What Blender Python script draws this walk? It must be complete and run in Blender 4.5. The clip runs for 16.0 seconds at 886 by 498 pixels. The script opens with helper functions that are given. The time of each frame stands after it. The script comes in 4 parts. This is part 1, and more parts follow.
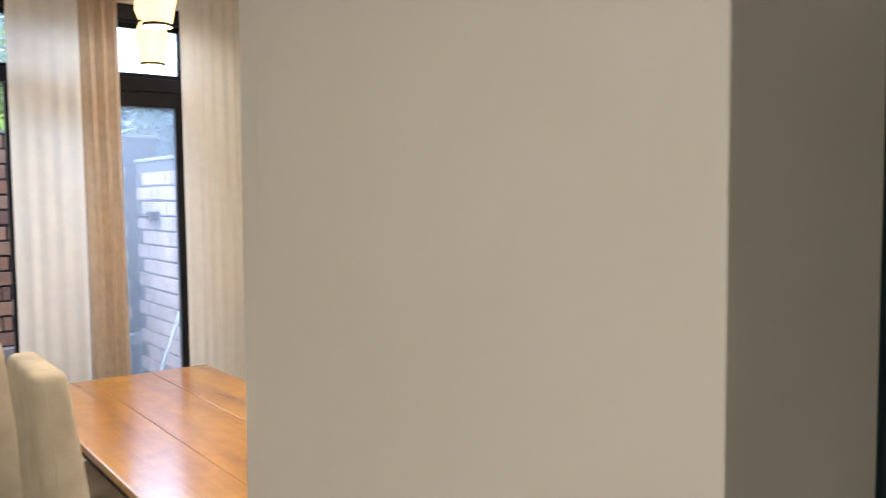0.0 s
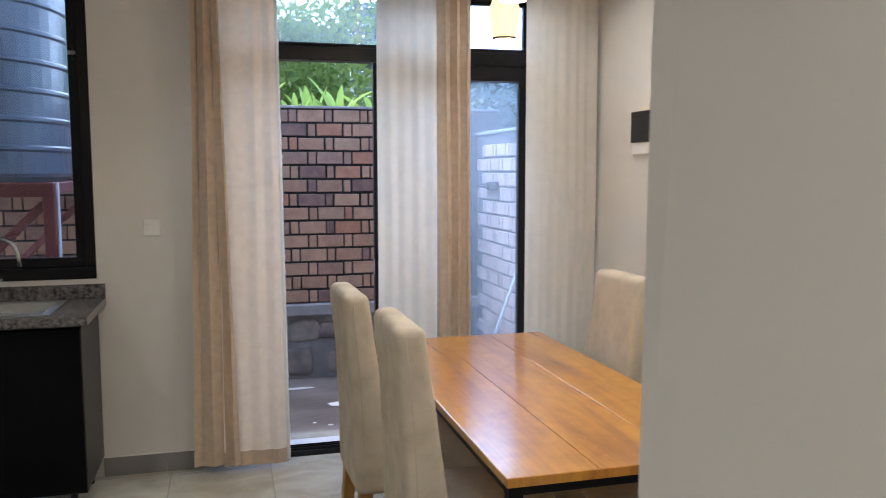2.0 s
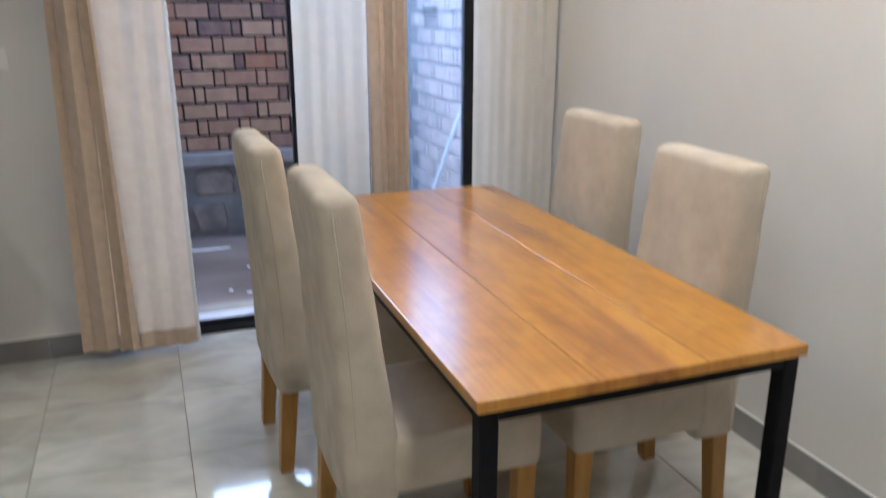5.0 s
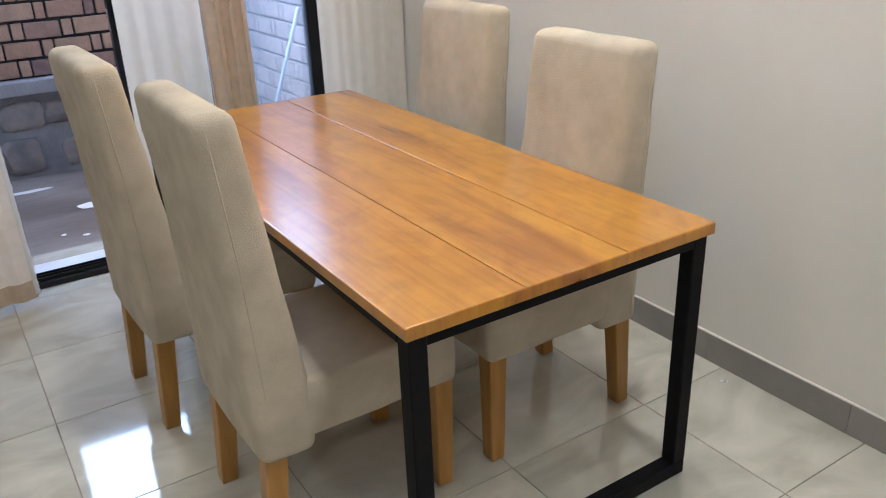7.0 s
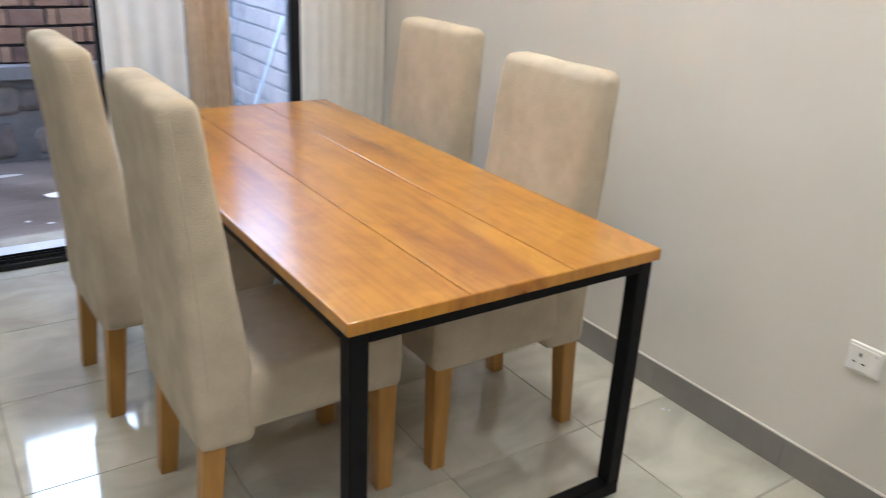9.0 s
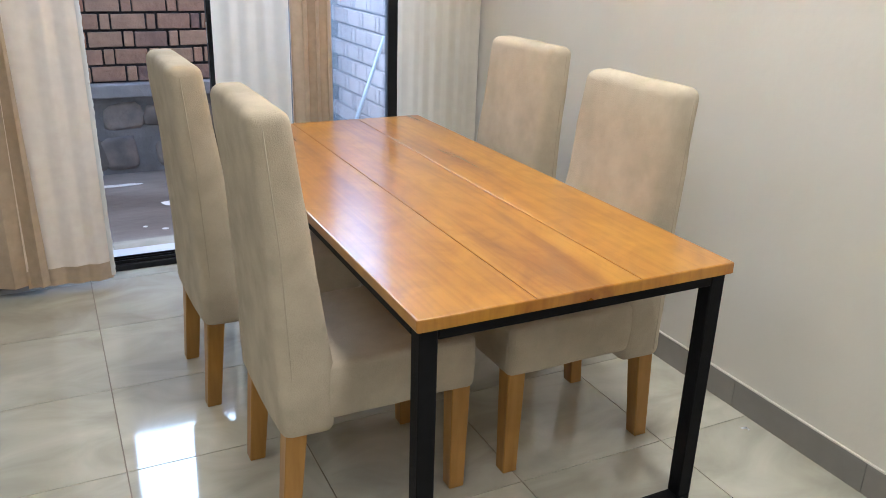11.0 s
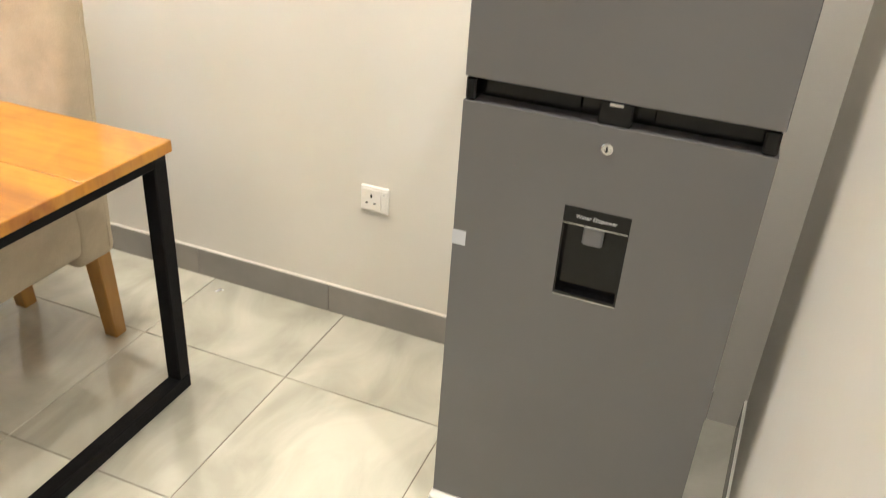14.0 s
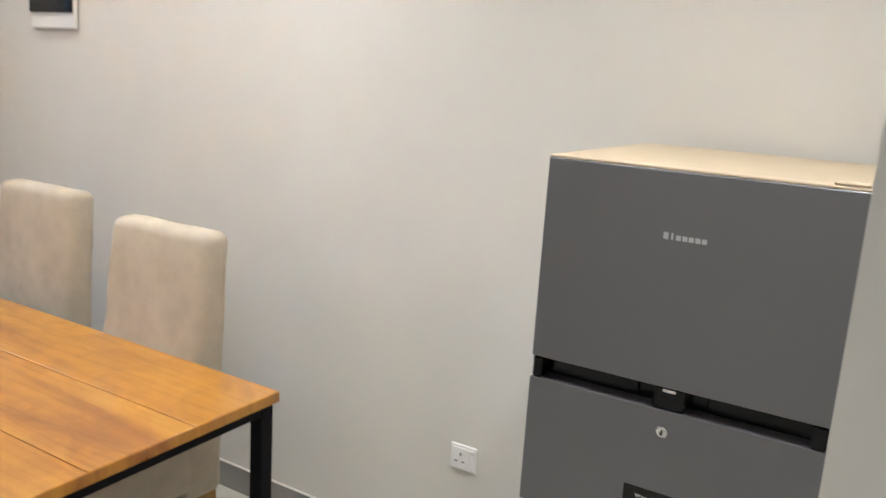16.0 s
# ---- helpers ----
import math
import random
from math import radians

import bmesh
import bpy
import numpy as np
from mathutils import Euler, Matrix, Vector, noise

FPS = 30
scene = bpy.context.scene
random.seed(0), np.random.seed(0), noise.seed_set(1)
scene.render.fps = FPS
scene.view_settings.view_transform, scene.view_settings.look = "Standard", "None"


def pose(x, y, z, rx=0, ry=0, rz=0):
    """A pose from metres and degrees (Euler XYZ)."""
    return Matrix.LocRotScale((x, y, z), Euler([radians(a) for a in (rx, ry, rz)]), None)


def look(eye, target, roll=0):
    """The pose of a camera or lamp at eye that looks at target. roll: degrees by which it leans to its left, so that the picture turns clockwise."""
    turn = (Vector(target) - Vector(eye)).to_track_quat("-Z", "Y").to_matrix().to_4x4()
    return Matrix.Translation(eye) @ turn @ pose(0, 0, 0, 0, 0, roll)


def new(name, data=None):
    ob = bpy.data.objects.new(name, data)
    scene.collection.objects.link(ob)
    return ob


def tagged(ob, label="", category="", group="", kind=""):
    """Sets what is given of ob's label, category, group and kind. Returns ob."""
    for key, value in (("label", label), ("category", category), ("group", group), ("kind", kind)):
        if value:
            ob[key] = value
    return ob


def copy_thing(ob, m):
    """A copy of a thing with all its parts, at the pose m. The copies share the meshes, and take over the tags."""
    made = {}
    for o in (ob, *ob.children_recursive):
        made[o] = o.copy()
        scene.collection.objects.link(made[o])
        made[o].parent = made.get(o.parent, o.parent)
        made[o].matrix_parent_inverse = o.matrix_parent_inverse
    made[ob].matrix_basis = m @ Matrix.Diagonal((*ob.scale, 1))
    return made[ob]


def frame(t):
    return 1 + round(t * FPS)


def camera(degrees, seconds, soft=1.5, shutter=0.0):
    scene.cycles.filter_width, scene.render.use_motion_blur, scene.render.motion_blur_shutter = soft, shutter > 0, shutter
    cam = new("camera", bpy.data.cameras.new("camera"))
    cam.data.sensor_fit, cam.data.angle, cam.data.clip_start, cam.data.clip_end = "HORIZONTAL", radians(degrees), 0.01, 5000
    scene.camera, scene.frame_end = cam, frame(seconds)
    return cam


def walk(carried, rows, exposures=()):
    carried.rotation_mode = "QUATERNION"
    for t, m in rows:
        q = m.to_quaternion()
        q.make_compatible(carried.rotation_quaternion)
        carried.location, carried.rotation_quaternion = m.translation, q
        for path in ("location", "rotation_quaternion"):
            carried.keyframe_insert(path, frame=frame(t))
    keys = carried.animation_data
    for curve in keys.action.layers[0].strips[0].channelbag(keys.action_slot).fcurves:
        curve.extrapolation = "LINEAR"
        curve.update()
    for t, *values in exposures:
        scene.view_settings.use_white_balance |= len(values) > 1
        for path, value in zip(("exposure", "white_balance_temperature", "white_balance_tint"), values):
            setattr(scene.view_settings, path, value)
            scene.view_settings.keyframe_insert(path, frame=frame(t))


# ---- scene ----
cam = camera(57.8, 16.0, soft=0.7, shutter=0.4)
PATH = [
    (0, (-2.102, -4.606, 1.646), (-0.882, -3.027, 1.513), -0.6),
    (0.5, (-2.107, -4.606, 1.651), (-1.056, -2.909, 1.516), -0.5),
    (1, (-2.107, -4.615, 1.65), (-1.228, -2.823, 1.516), -0.3),
    (1.5, (-2.146, -4.591, 1.647), (-1.465, -2.716, 1.496), -0.1),
    (2, (-2.149, -4.519, 1.64), (-1.634, -2.596, 1.445), -0.1),
    (2.5, (-2.135, -4.348, 1.628), (-1.665, -2.419, 1.389), -0.7),
    (3, (-2.143, -4.189, 1.605), (-1.657, -2.269, 1.329), -1.3),
    (3.5, (-2.132, -4.092, 1.588), (-1.669, -2.172, 1.274), -1.0),
    (4, (-2.084, -3.958, 1.579), (-1.637, -2.037, 1.246), -0.4),
    (4.5, (-2.023, -3.865, 1.586), (-1.478, -1.975, 1.221), 0.0),
    (5, (-1.984, -3.807, 1.554), (-1.325, -2.011, 0.972), 0.0),
    (5.2, (-1.973, -3.764, 1.53), (-1.283, -2.024, 0.825), -0.4),
    (7.3, (-2.044, -3.575, 1.5), (-1.018, -2.053, 0.705), -1.8),
    (7.5, (-2.044, -3.579, 1.495), (-0.987, -2.075, 0.707), -1.4),
    (8, (-2.061, -3.599, 1.491), (-0.928, -2.148, 0.708), 0.5),
    (8.5, (-2.044, -3.61, 1.479), (-0.849, -2.198, 0.719), 2.0),
    (9, (-2.03, -3.657, 1.482), (-0.984, -2.124, 0.737), 2.9),
    (9.2, (-2.025, -3.702, 1.469), (-1.073, -2.1, 0.741), 3.1),
    (11.3, (-2.021, -3.78, 1.494), (-1.187, -2.108, 0.784), 1.7),
    (11.5, (-2.022, -3.783, 1.496), (-1.103, -2.163, 0.768), 2.0),
    (12, (-2.022, -3.726, 1.483), (-0.874, -2.325, 0.635), 2.3),
    (12.5, (-2.028, -3.683, 1.465), (-0.699, -2.595, 0.44), 2.8),
    (13, (-2.027, -3.669, 1.465), (-0.595, -2.847, 0.337), 3.0),
    (13.5, (-2.008, -3.687, 1.489), (-0.466, -3.02, 0.405), 3.4),
    (14, (-2.001, -3.68, 1.521), (-0.357, -3.083, 0.551), 4.1),
    (14.5, (-2.005, -3.689, 1.542), (-0.29, -3.084, 0.709), 4.5),
    (15, (-2.012, -3.721, 1.577), (-0.27, -3.026, 0.883), 4.5),
    (15.5, (-2.005, -3.772, 1.593), (-0.277, -2.927, 1.044), 4.7),
    (16, (-2.072, -3.836, 1.629), (-0.394, -2.832, 1.209), 3.6),
]
walk(cam, [(t, look(eye, target, roll)) for t, eye, target, roll in PATH],
     [(0.0, 2.44, 5800, 14), (0.5, 2.15, 5530, 11), (1.0, 1.95, 5450, 11), (2.0, 2.07, 5280, 14), (4.0, 2.24, 4980, 14),
      (4.5, 2.31, 5040, 14), (5.0, 2.14, 4950, 13), (5.5, 2.09, 4950, 13), (7.5, 2.28, 5150, 12), (9.0, 2.36, 5200, 11),
      (11.5, 2.33, 5150, 9), (12.0, 2.25, 5500, 8), (12.5, 2.6, 5850, 7), (13.0, 2.84, 6050, 8), (14.0, 2.95, 5750, 10),
      (14.5, 2.84, 5550, 12), (15.5, 2.57, 5300, 12), (16.0, 2.35, 5100, 12)])

# ---------------------------------------------------------------- world and light
world = bpy.data.worlds.new("sky")
scene.world = world
world.use_nodes = True
wn = world.node_tree.nodes
sky = wn.new("ShaderNodeTexSky")
sky.sky_type = "NISHITA"
sky.sun_disc = False
sky.sun_elevation = radians(50)
sky.sun_rotation = radians(287)
sky.dust_density = 3.0
sky.ozone_density = 1.0
world.node_tree.links.new(sky.outputs[0], wn["Background"].inputs[0])
wn["Background"].inputs[1].default_value = 0.15


def lamp(name, kind, m, energy, color, size=0.1, size_y=0.0, angle=0.0):
    data = bpy.data.lights.new(name, kind)
    data.energy, data.color = energy, color
    if kind == "SUN":
        data.angle = angle
    elif kind == "POINT":
        data.shadow_soft_size = size
    else:
        data.size = size
        if size_y:
            data.shape, data.size_y = "RECTANGLE", size_y
    ob = new(name, data)
    ob.matrix_world = m
    return ob


lamp("sun", "SUN", look((-8, 2.5, 10), (0, 0, 0)), 0.8, (1.0, 0.98, 0.95), angle=radians(40))
WARM = (1.0, 0.80, 0.56)
NEUTRAL = (1.0, 0.87, 0.68)


# ---------------------------------------------------------------- materials
def mat(name, color, rough=0.6, second=None, scale=4.0, metal=0.0, bump=0.0, bump_scale=60.0, stretch=(1, 1, 1), rough_var=0.0,
        piece=0.0, coat=0.0, spec=0.5, detail=6.0, distort=0.0, weave=0.0):
    """A node material: two colours mixed by noise, fine bump, and a shift of value from piece to piece."""
    m = bpy.data.materials.new(name)
    m.use_nodes = True
    nt = m.node_tree
    b = nt.nodes["Principled BSDF"]
    b.inputs["Roughness"].default_value, b.inputs["Metallic"].default_value = rough, metal
    b.inputs["Coat Weight"].default_value, b.inputs["Coat Roughness"].default_value = coat, 0.15
    b.inputs["Specular IOR Level"].default_value = spec
    tc, mp = nt.nodes.new("ShaderNodeTexCoord"), nt.nodes.new("ShaderNodeMapping")
    mp.inputs["Scale"].default_value = stretch
    nt.links.new(tc.outputs["Object"], mp.inputs[0])
    n1 = nt.nodes.new("ShaderNodeTexNoise")
    n1.inputs["Scale"].default_value, n1.inputs["Detail"].default_value, n1.inputs["Distortion"].default_value = scale, detail, distort
    nt.links.new(mp.outputs[0], n1.inputs["Vector"])
    ramp = nt.nodes.new("ShaderNodeValToRGB")
    second = second or tuple(c * 0.92 for c in color)
    ramp.color_ramp.elements[0].position, ramp.color_ramp.elements[1].position = 0.32, 0.68
    ramp.color_ramp.elements[0].color, ramp.color_ramp.elements[1].color = (*second, 1), (*color, 1)
    nt.links.new(n1.outputs["Fac"], ramp.inputs[0])
    out = ramp.outputs[0]
    if piece:
        info, hsv, mr = nt.nodes.new("ShaderNodeObjectInfo"), nt.nodes.new("ShaderNodeHueSaturation"), nt.nodes.new("ShaderNodeMapRange")
        mr.inputs["To Min"].default_value, mr.inputs["To Max"].default_value = 1 - piece, 1 + piece
        nt.links.new(info.outputs["Random"], mr.inputs["Value"])
        nt.links.new(mr.outputs[0], hsv.inputs["Value"])
        nt.links.new(out, hsv.inputs["Color"])
        off = nt.nodes.new("ShaderNodeVectorMath")
        off.operation = "SCALE"
        off.inputs["Scale"].default_value = 37.0
        cmb = nt.nodes.new("ShaderNodeCombineXYZ")
        for k in range(3):
            nt.links.new(info.outputs["Random"], cmb.inputs[k])
        nt.links.new(cmb.outputs[0], off.inputs[0])
        nt.links.new(off.outputs[0], mp.inputs["Location"])
        out = hsv.outputs[0]
    if weave:
        thread, th, tm = nt.nodes.new("ShaderNodeTexNoise"), nt.nodes.new("ShaderNodeHueSaturation"), nt.nodes.new("ShaderNodeMapRange")
        thread.inputs["Scale"].default_value, thread.inputs["Detail"].default_value = 330.0, 3
        tm.inputs["From Min"].default_value, tm.inputs["From Max"].default_value = 0.3, 0.7
        tm.inputs["To Min"].default_value, tm.inputs["To Max"].default_value = 1 - weave, 1 + weave
        nt.links.new(mp.outputs[0], thread.inputs["Vector"])
        nt.links.new(thread.outputs["Fac"], tm.inputs["Value"])
        nt.links.new(tm.outputs[0], th.inputs["Value"])
        nt.links.new(out, th.inputs["Color"])
        out = th.outputs[0]
    nt.links.new(out, b.inputs["Base Color"])
    if bump:
        n2, bp = nt.nodes.new("ShaderNodeTexNoise"), nt.nodes.new("ShaderNodeBump")
        n2.inputs["Scale"].default_value, n2.inputs["Detail"].default_value = bump_scale, 4
        bp.inputs["Strength"].default_value, bp.inputs["Distance"].default_value = bump, 0.01
        nt.links.new(mp.outputs[0], n2.inputs["Vector"])
        nt.links.new(n2.outputs["Fac"], bp.inputs["Height"])
        nt.links.new(bp.outputs[0], b.inputs["Normal"])
    if rough_var:
        mr2 = nt.nodes.new("ShaderNodeMapRange")
        mr2.inputs["To Min"].default_value, mr2.inputs["To Max"].default_value = rough - rough_var, rough + rough_var
        nt.links.new(n1.outputs["Fac"], mr2.inputs["Value"])
        nt.links.new(mr2.outputs[0], b.inputs["Roughness"])
    return m


def wood_mat(name, light, mid, dark):
    """Varnished boards: broad red-brown streaks along the board, mottled cross figure, fine pores, a glossy coat."""
    m = bpy.data.materials.new(name)
    m.use_nodes = True
    nt = m.node_tree
    b = nt.nodes["Principled BSDF"]
    b.inputs["Coat Weight"].default_value, b.inputs["Coat Roughness"].default_value = 0.7, 0.17
    tc, info, cmb, off = (nt.nodes.new("ShaderNode" + k) for k in ("TexCoord", "ObjectInfo", "CombineXYZ", "VectorMath"))
    for k in range(3):
        nt.links.new(info.outputs["Random"], cmb.inputs[k])
    off.operation = "MULTIPLY_ADD"
    off.inputs[1].default_value = (23, 31, 17)
    nt.links.new(cmb.outputs[0], off.inputs[0])
    nt.links.new(tc.outputs["Object"], off.inputs[2])

    def grain(stretch, scale, detail, distortion):
        mp, n = nt.nodes.new("ShaderNodeMapping"), nt.nodes.new("ShaderNodeTexNoise")
        mp.inputs["Scale"].default_value = stretch
        n.inputs["Scale"].default_value, n.inputs["Detail"].default_value, n.inputs["Distortion"].default_value = scale, detail, distortion
        nt.links.new(off.outputs[0], mp.inputs[0])
        nt.links.new(mp.outputs[0], n.inputs["Vector"])
        return n.outputs["Fac"]

    def ramp(fac, stops):
        r = nt.nodes.new("ShaderNodeValToRGB")
        els = r.color_ramp.elements
        els[0].position, els[0].color = stops[0][0], (*stops[0][1], 1)
        els[1].position, els[1].color = stops[-1][0], (*stops[-1][1], 1)
        for pos, col in stops[1:-1]:
            els.new(pos).color = (*col, 1)
        nt.links.new(fac, r.inputs[0])
        return r.outputs[0]

    def times(a, c, amount):
        mx = nt.nodes.new("ShaderNodeMix")
        mx.data_type, mx.blend_type = "RGBA", "MULTIPLY"
        mx.inputs["Factor"].default_value = amount
        nt.links.new(a, mx.inputs["A"])
        nt.links.new(c, mx.inputs["B"])
        return mx.outputs["Result"]

    streak = grain((4.6, 0.5, 3), 1.5, 6, 0.7)
    col = ramp(streak, [(0.30, dark), (0.45, mid), (0.66, light)])
    col = times(col, ramp(grain((2.4, 1.5, 2), 4.2, 4, 1.4), [(0.36, (0.62, 0.50, 0.36)), (0.60, (1, 1, 1))]), 0.45)
    col = times(col, ramp(grain((70, 1.6, 8), 1.0, 4, 0.0), [(0.30, (0.66, 0.55, 0.44)), (0.55, (1, 1, 1))]), 0.4)
    nt.links.new(col, b.inputs["Base Color"])
    mr, bp = nt.nodes.new("ShaderNodeMapRange"), nt.nodes.new("ShaderNodeBump")
    mr.inputs["To Min"].default_value, mr.inputs["To Max"].default_value = 0.22, 0.40
    nt.links.new(streak, mr.inputs["Value"])
    nt.links.new(mr.outputs[0], b.inputs["Roughness"])
    bp.inputs["Strength"].default_value, bp.inputs["Distance"].default_value = 0.04, 0.004
    nt.links.new(grain((30, 1.2, 8), 1.2, 3, 0.0), bp.inputs["Height"])
    nt.links.new(bp.outputs[0], b.inputs["Normal"])
    nt.links.new(bp.outputs[0], b.inputs["Coat Normal"])
    return m


def emitter(name, color, strength):
    m = bpy.data.materials.new(name)
    m.use_nodes = True
    b = m.node_tree.nodes["Principled BSDF"]
    b.inputs["Base Color"].default_value = (*color, 1)
    b.inputs["Emission Color"].default_value = (*color, 1)
    b.inputs["Emission Strength"].default_value = strength
    return m


def glass_mat(name, tint, reflect, haze=0.0):
    """A thin pane: clear, with a gloss that grows at a slant, and a daylight-scattering film painted in for haze."""
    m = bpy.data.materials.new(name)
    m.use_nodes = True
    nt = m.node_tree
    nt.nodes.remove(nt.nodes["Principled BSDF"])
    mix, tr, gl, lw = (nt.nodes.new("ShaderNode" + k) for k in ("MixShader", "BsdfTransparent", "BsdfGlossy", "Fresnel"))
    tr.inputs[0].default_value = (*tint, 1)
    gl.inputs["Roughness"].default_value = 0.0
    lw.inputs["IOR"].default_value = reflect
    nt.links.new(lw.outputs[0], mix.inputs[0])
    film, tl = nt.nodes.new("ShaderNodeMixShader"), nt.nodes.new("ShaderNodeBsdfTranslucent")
    film.inputs[0].default_value = haze
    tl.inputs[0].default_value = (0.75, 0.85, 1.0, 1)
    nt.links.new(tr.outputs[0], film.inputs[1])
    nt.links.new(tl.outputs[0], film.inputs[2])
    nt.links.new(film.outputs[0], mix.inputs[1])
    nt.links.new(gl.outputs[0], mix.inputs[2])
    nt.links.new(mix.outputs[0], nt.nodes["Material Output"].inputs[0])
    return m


PAINT = mat("wall_paint", (0.73, 0.70, 0.64), 0.42, (0.675, 0.645, 0.585), 1.6, bump=0.08, bump_scale=38, rough_var=0.08)
CEIL = mat("ceiling_paint", (0.82, 0.80, 0.76), 0.7)
TILE = mat("floor_tile", (0.61, 0.59, 0.495), 0.09, (0.42, 0.405, 0.33), 3.0, rough_var=0.03, piece=0.06, stretch=(1, 1.7, 1), distort=0.9, detail=8, spec=0.8)
TILE.node_tree.nodes["Principled BSDF"].inputs["Coat Weight"].default_value = 1.0
TILE.node_tree.nodes["Principled BSDF"].inputs["Coat IOR"].default_value = 1.7
TILE.node_tree.nodes["Principled BSDF"].inputs["Coat Roughness"].default_value = 0.04
GROUT = mat("grout", (0.25, 0.21, 0.17), 0.9)
SKIRT = mat("skirting_tile", (0.27, 0.255, 0.235), 0.25, (0.22, 0.21, 0.195), 5, piece=0.05)
BLACK = mat("black_aluminium", (0.006, 0.006, 0.007), 0.35, (0.009, 0.009, 0.010), 8, spec=0.3)
STEEL = mat("black_powder_coat", (0.005, 0.005, 0.0055), 0.55, (0.008, 0.008, 0.009), 30, bump=0.1, bump_scale=400, spec=0.1)
WOOD = wood_mat("varnished_tabletop", (0.51, 0.245, 0.018), (0.45, 0.195, 0.012), (0.29, 0.103, 0.007))
GLUE = mat("dark_glue_line", (0.36, 0.15, 0.011), 0.3, coat=0.7)
LEGWOOD = mat("leg_wood", (0.44, 0.23, 0.05), 0.4, (0.34, 0.165, 0.03), 6, stretch=(6, 6, 0.8), piece=0.08)
LINEN = mat("linen_cover", (0.555, 0.485, 0.37), 0.95, (0.45, 0.39, 0.295), 11, bump=0.25, bump_scale=300, spec=0.1, detail=12, weave=0.05)
FRIDGE = mat("fridge_steel", (0.175, 0.173, 0.175), 0.42, (0.165, 0.163, 0.165), 3, metal=0.4, bump=0.02, bump_scale=600)
FRIDGE_SIDE = mat("fridge_side", (0.72, 0.70, 0.66), 0.35)
CREAM = mat("cream_film", (0.55, 0.45, 0.30), 0.6)
GLOSSBLACK = mat("gloss_black_plastic", (0.004, 0.004, 0.0045), 0.15, spec=0.35)
WHITE = mat("white_plastic", (0.85, 0.83, 0.79), 0.35)
GREYPL = mat("grey_print", (0.55, 0.55, 0.55), 0.5)
CHROME = mat("chrome", (0.75, 0.75, 0.75), 0.12, metal=1.0)
STAINLESS = mat("stainless", (0.72, 0.71, 0.69), 0.32, metal=1.0)
GRANITE = mat("granite", (0.22, 0.205, 0.19), 0.22, (0.03, 0.028, 0.027), 55, detail=12)
CABBLACK = mat("black_cabinet_front", (0.004, 0.004, 0.0045), 0.5, spec=0.06)
CABSIDE = mat("cabinet_side", (0.035, 0.033, 0.032), 0.4, spec=0.3)
BRICK = mat("brick", (0.45, 0.28, 0.19), 0.9, (0.20, 0.125, 0.10), 13, piece=0.22, bump=0.7, bump_scale=45, detail=9)
# side wall brick and mortar: skylight and glass haze put into paler colours
LITBRICK = mat("lit_side_brick", (0.46, 0.365, 0.33), 0.85, (0.35, 0.265, 0.235), 8, piece=0.16, bump=0.5, bump_scale=45, detail=9)
LITMORTAR = mat("lit_side_mortar", (0.11, 0.105, 0.11), 0.95, bump=0.5)
MORTAR = mat("mortar", (0.055, 0.052, 0.052), 0.95, bump=0.5)
CONCRETE = mat("concrete_cap", (0.33, 0.32, 0.31), 0.9, (0.26, 0.25, 0.245), 6, bump=0.4)
STONE = mat("rubble_stone", (0.25, 0.215, 0.185), 0.9, (0.15, 0.135, 0.125), 9, piece=0.3, bump=0.8, bump_scale=25)
YARD = mat("yard_slab", (0.25, 0.215, 0.185), 0.5, (0.09, 0.066, 0.05), 1.3, bump=0.3, bump_scale=14, rough_var=0.28, distort=0.8, stretch=(0.8, 1.4, 1))
TANKPL = mat("tank_plastic", (0.085, 0.115, 0.155), 0.3, (0.12, 0.155, 0.20), 3)
MAROON = mat("maroon_steel", (0.19, 0.055, 0.05), 0.5)
# far leaves greyer than the hedge: distance haze put into the colour
LEAFFAR = mat("far_leaf_hazed", (0.20, 0.26, 0.19), 0.7, (0.12, 0.165, 0.125), 0.5)
BARK = mat("bark", (0.16, 0.12, 0.085), 0.9, bump=0.5)


GREYSPOUT = mat("grey_spout", (0.16, 0.16, 0.165), 0.2)
PRINT = mat("white_print", (0.7, 0.7, 0.7), 0.5)
BADGE = mat("silver_badge", (0.6, 0.6, 0.6), 0.3, metal=0.6)
TAPE = mat("packing_tape", (0.66, 0.68, 0.72), 0.3)
FOAM = mat("white_foam", (0.78, 0.76, 0.72), 0.8, bump=0.3, bump_scale=90)
SILL = mat("pale_sill", (0.62, 0.64, 0.66), 0.5, (0.55, 0.57, 0.59), 5)
CORD = mat("dark_cord", (0.03, 0.025, 0.02), 0.6)
PIPE = mat("pale_pipe", (0.62, 0.66, 0.70), 0.5)


MORTARLIGHT = mat("plinth_mortar", (0.24, 0.235, 0.23), 0.95, (0.16, 0.155, 0.15), 6, bump=0.6)

BANANA_STEM = mat("banana_stem", (0.24, 0.27, 0.10), 0.6)


SEAM = mat("linen_seam", (0.46, 0.40, 0.305), 0.95)


def cloth(name, color, through_part, rough=0.9, weave=0.15, second=None, scale=20):
    """Curtain cloth that lets some light through."""
    m = mat(name, color, rough, second or tuple(c * 0.93 for c in color), scale, bump=weave, bump_scale=500, spec=0.2)
    nt = m.node_tree
    mix, tl = nt.nodes.new("ShaderNodeMixShader"), nt.nodes.new("ShaderNodeBsdfTranslucent")
    tl.inputs[0].default_value = (*color, 1)
    mix.inputs[0].default_value = through_part
    nt.links.new(nt.nodes["Principled BSDF"].outputs[0], mix.inputs[1])
    nt.links.new(tl.outputs[0], mix.inputs[2])
    nt.links.new(mix.outputs[0], nt.nodes["Material Output"].inputs[0])
    return m


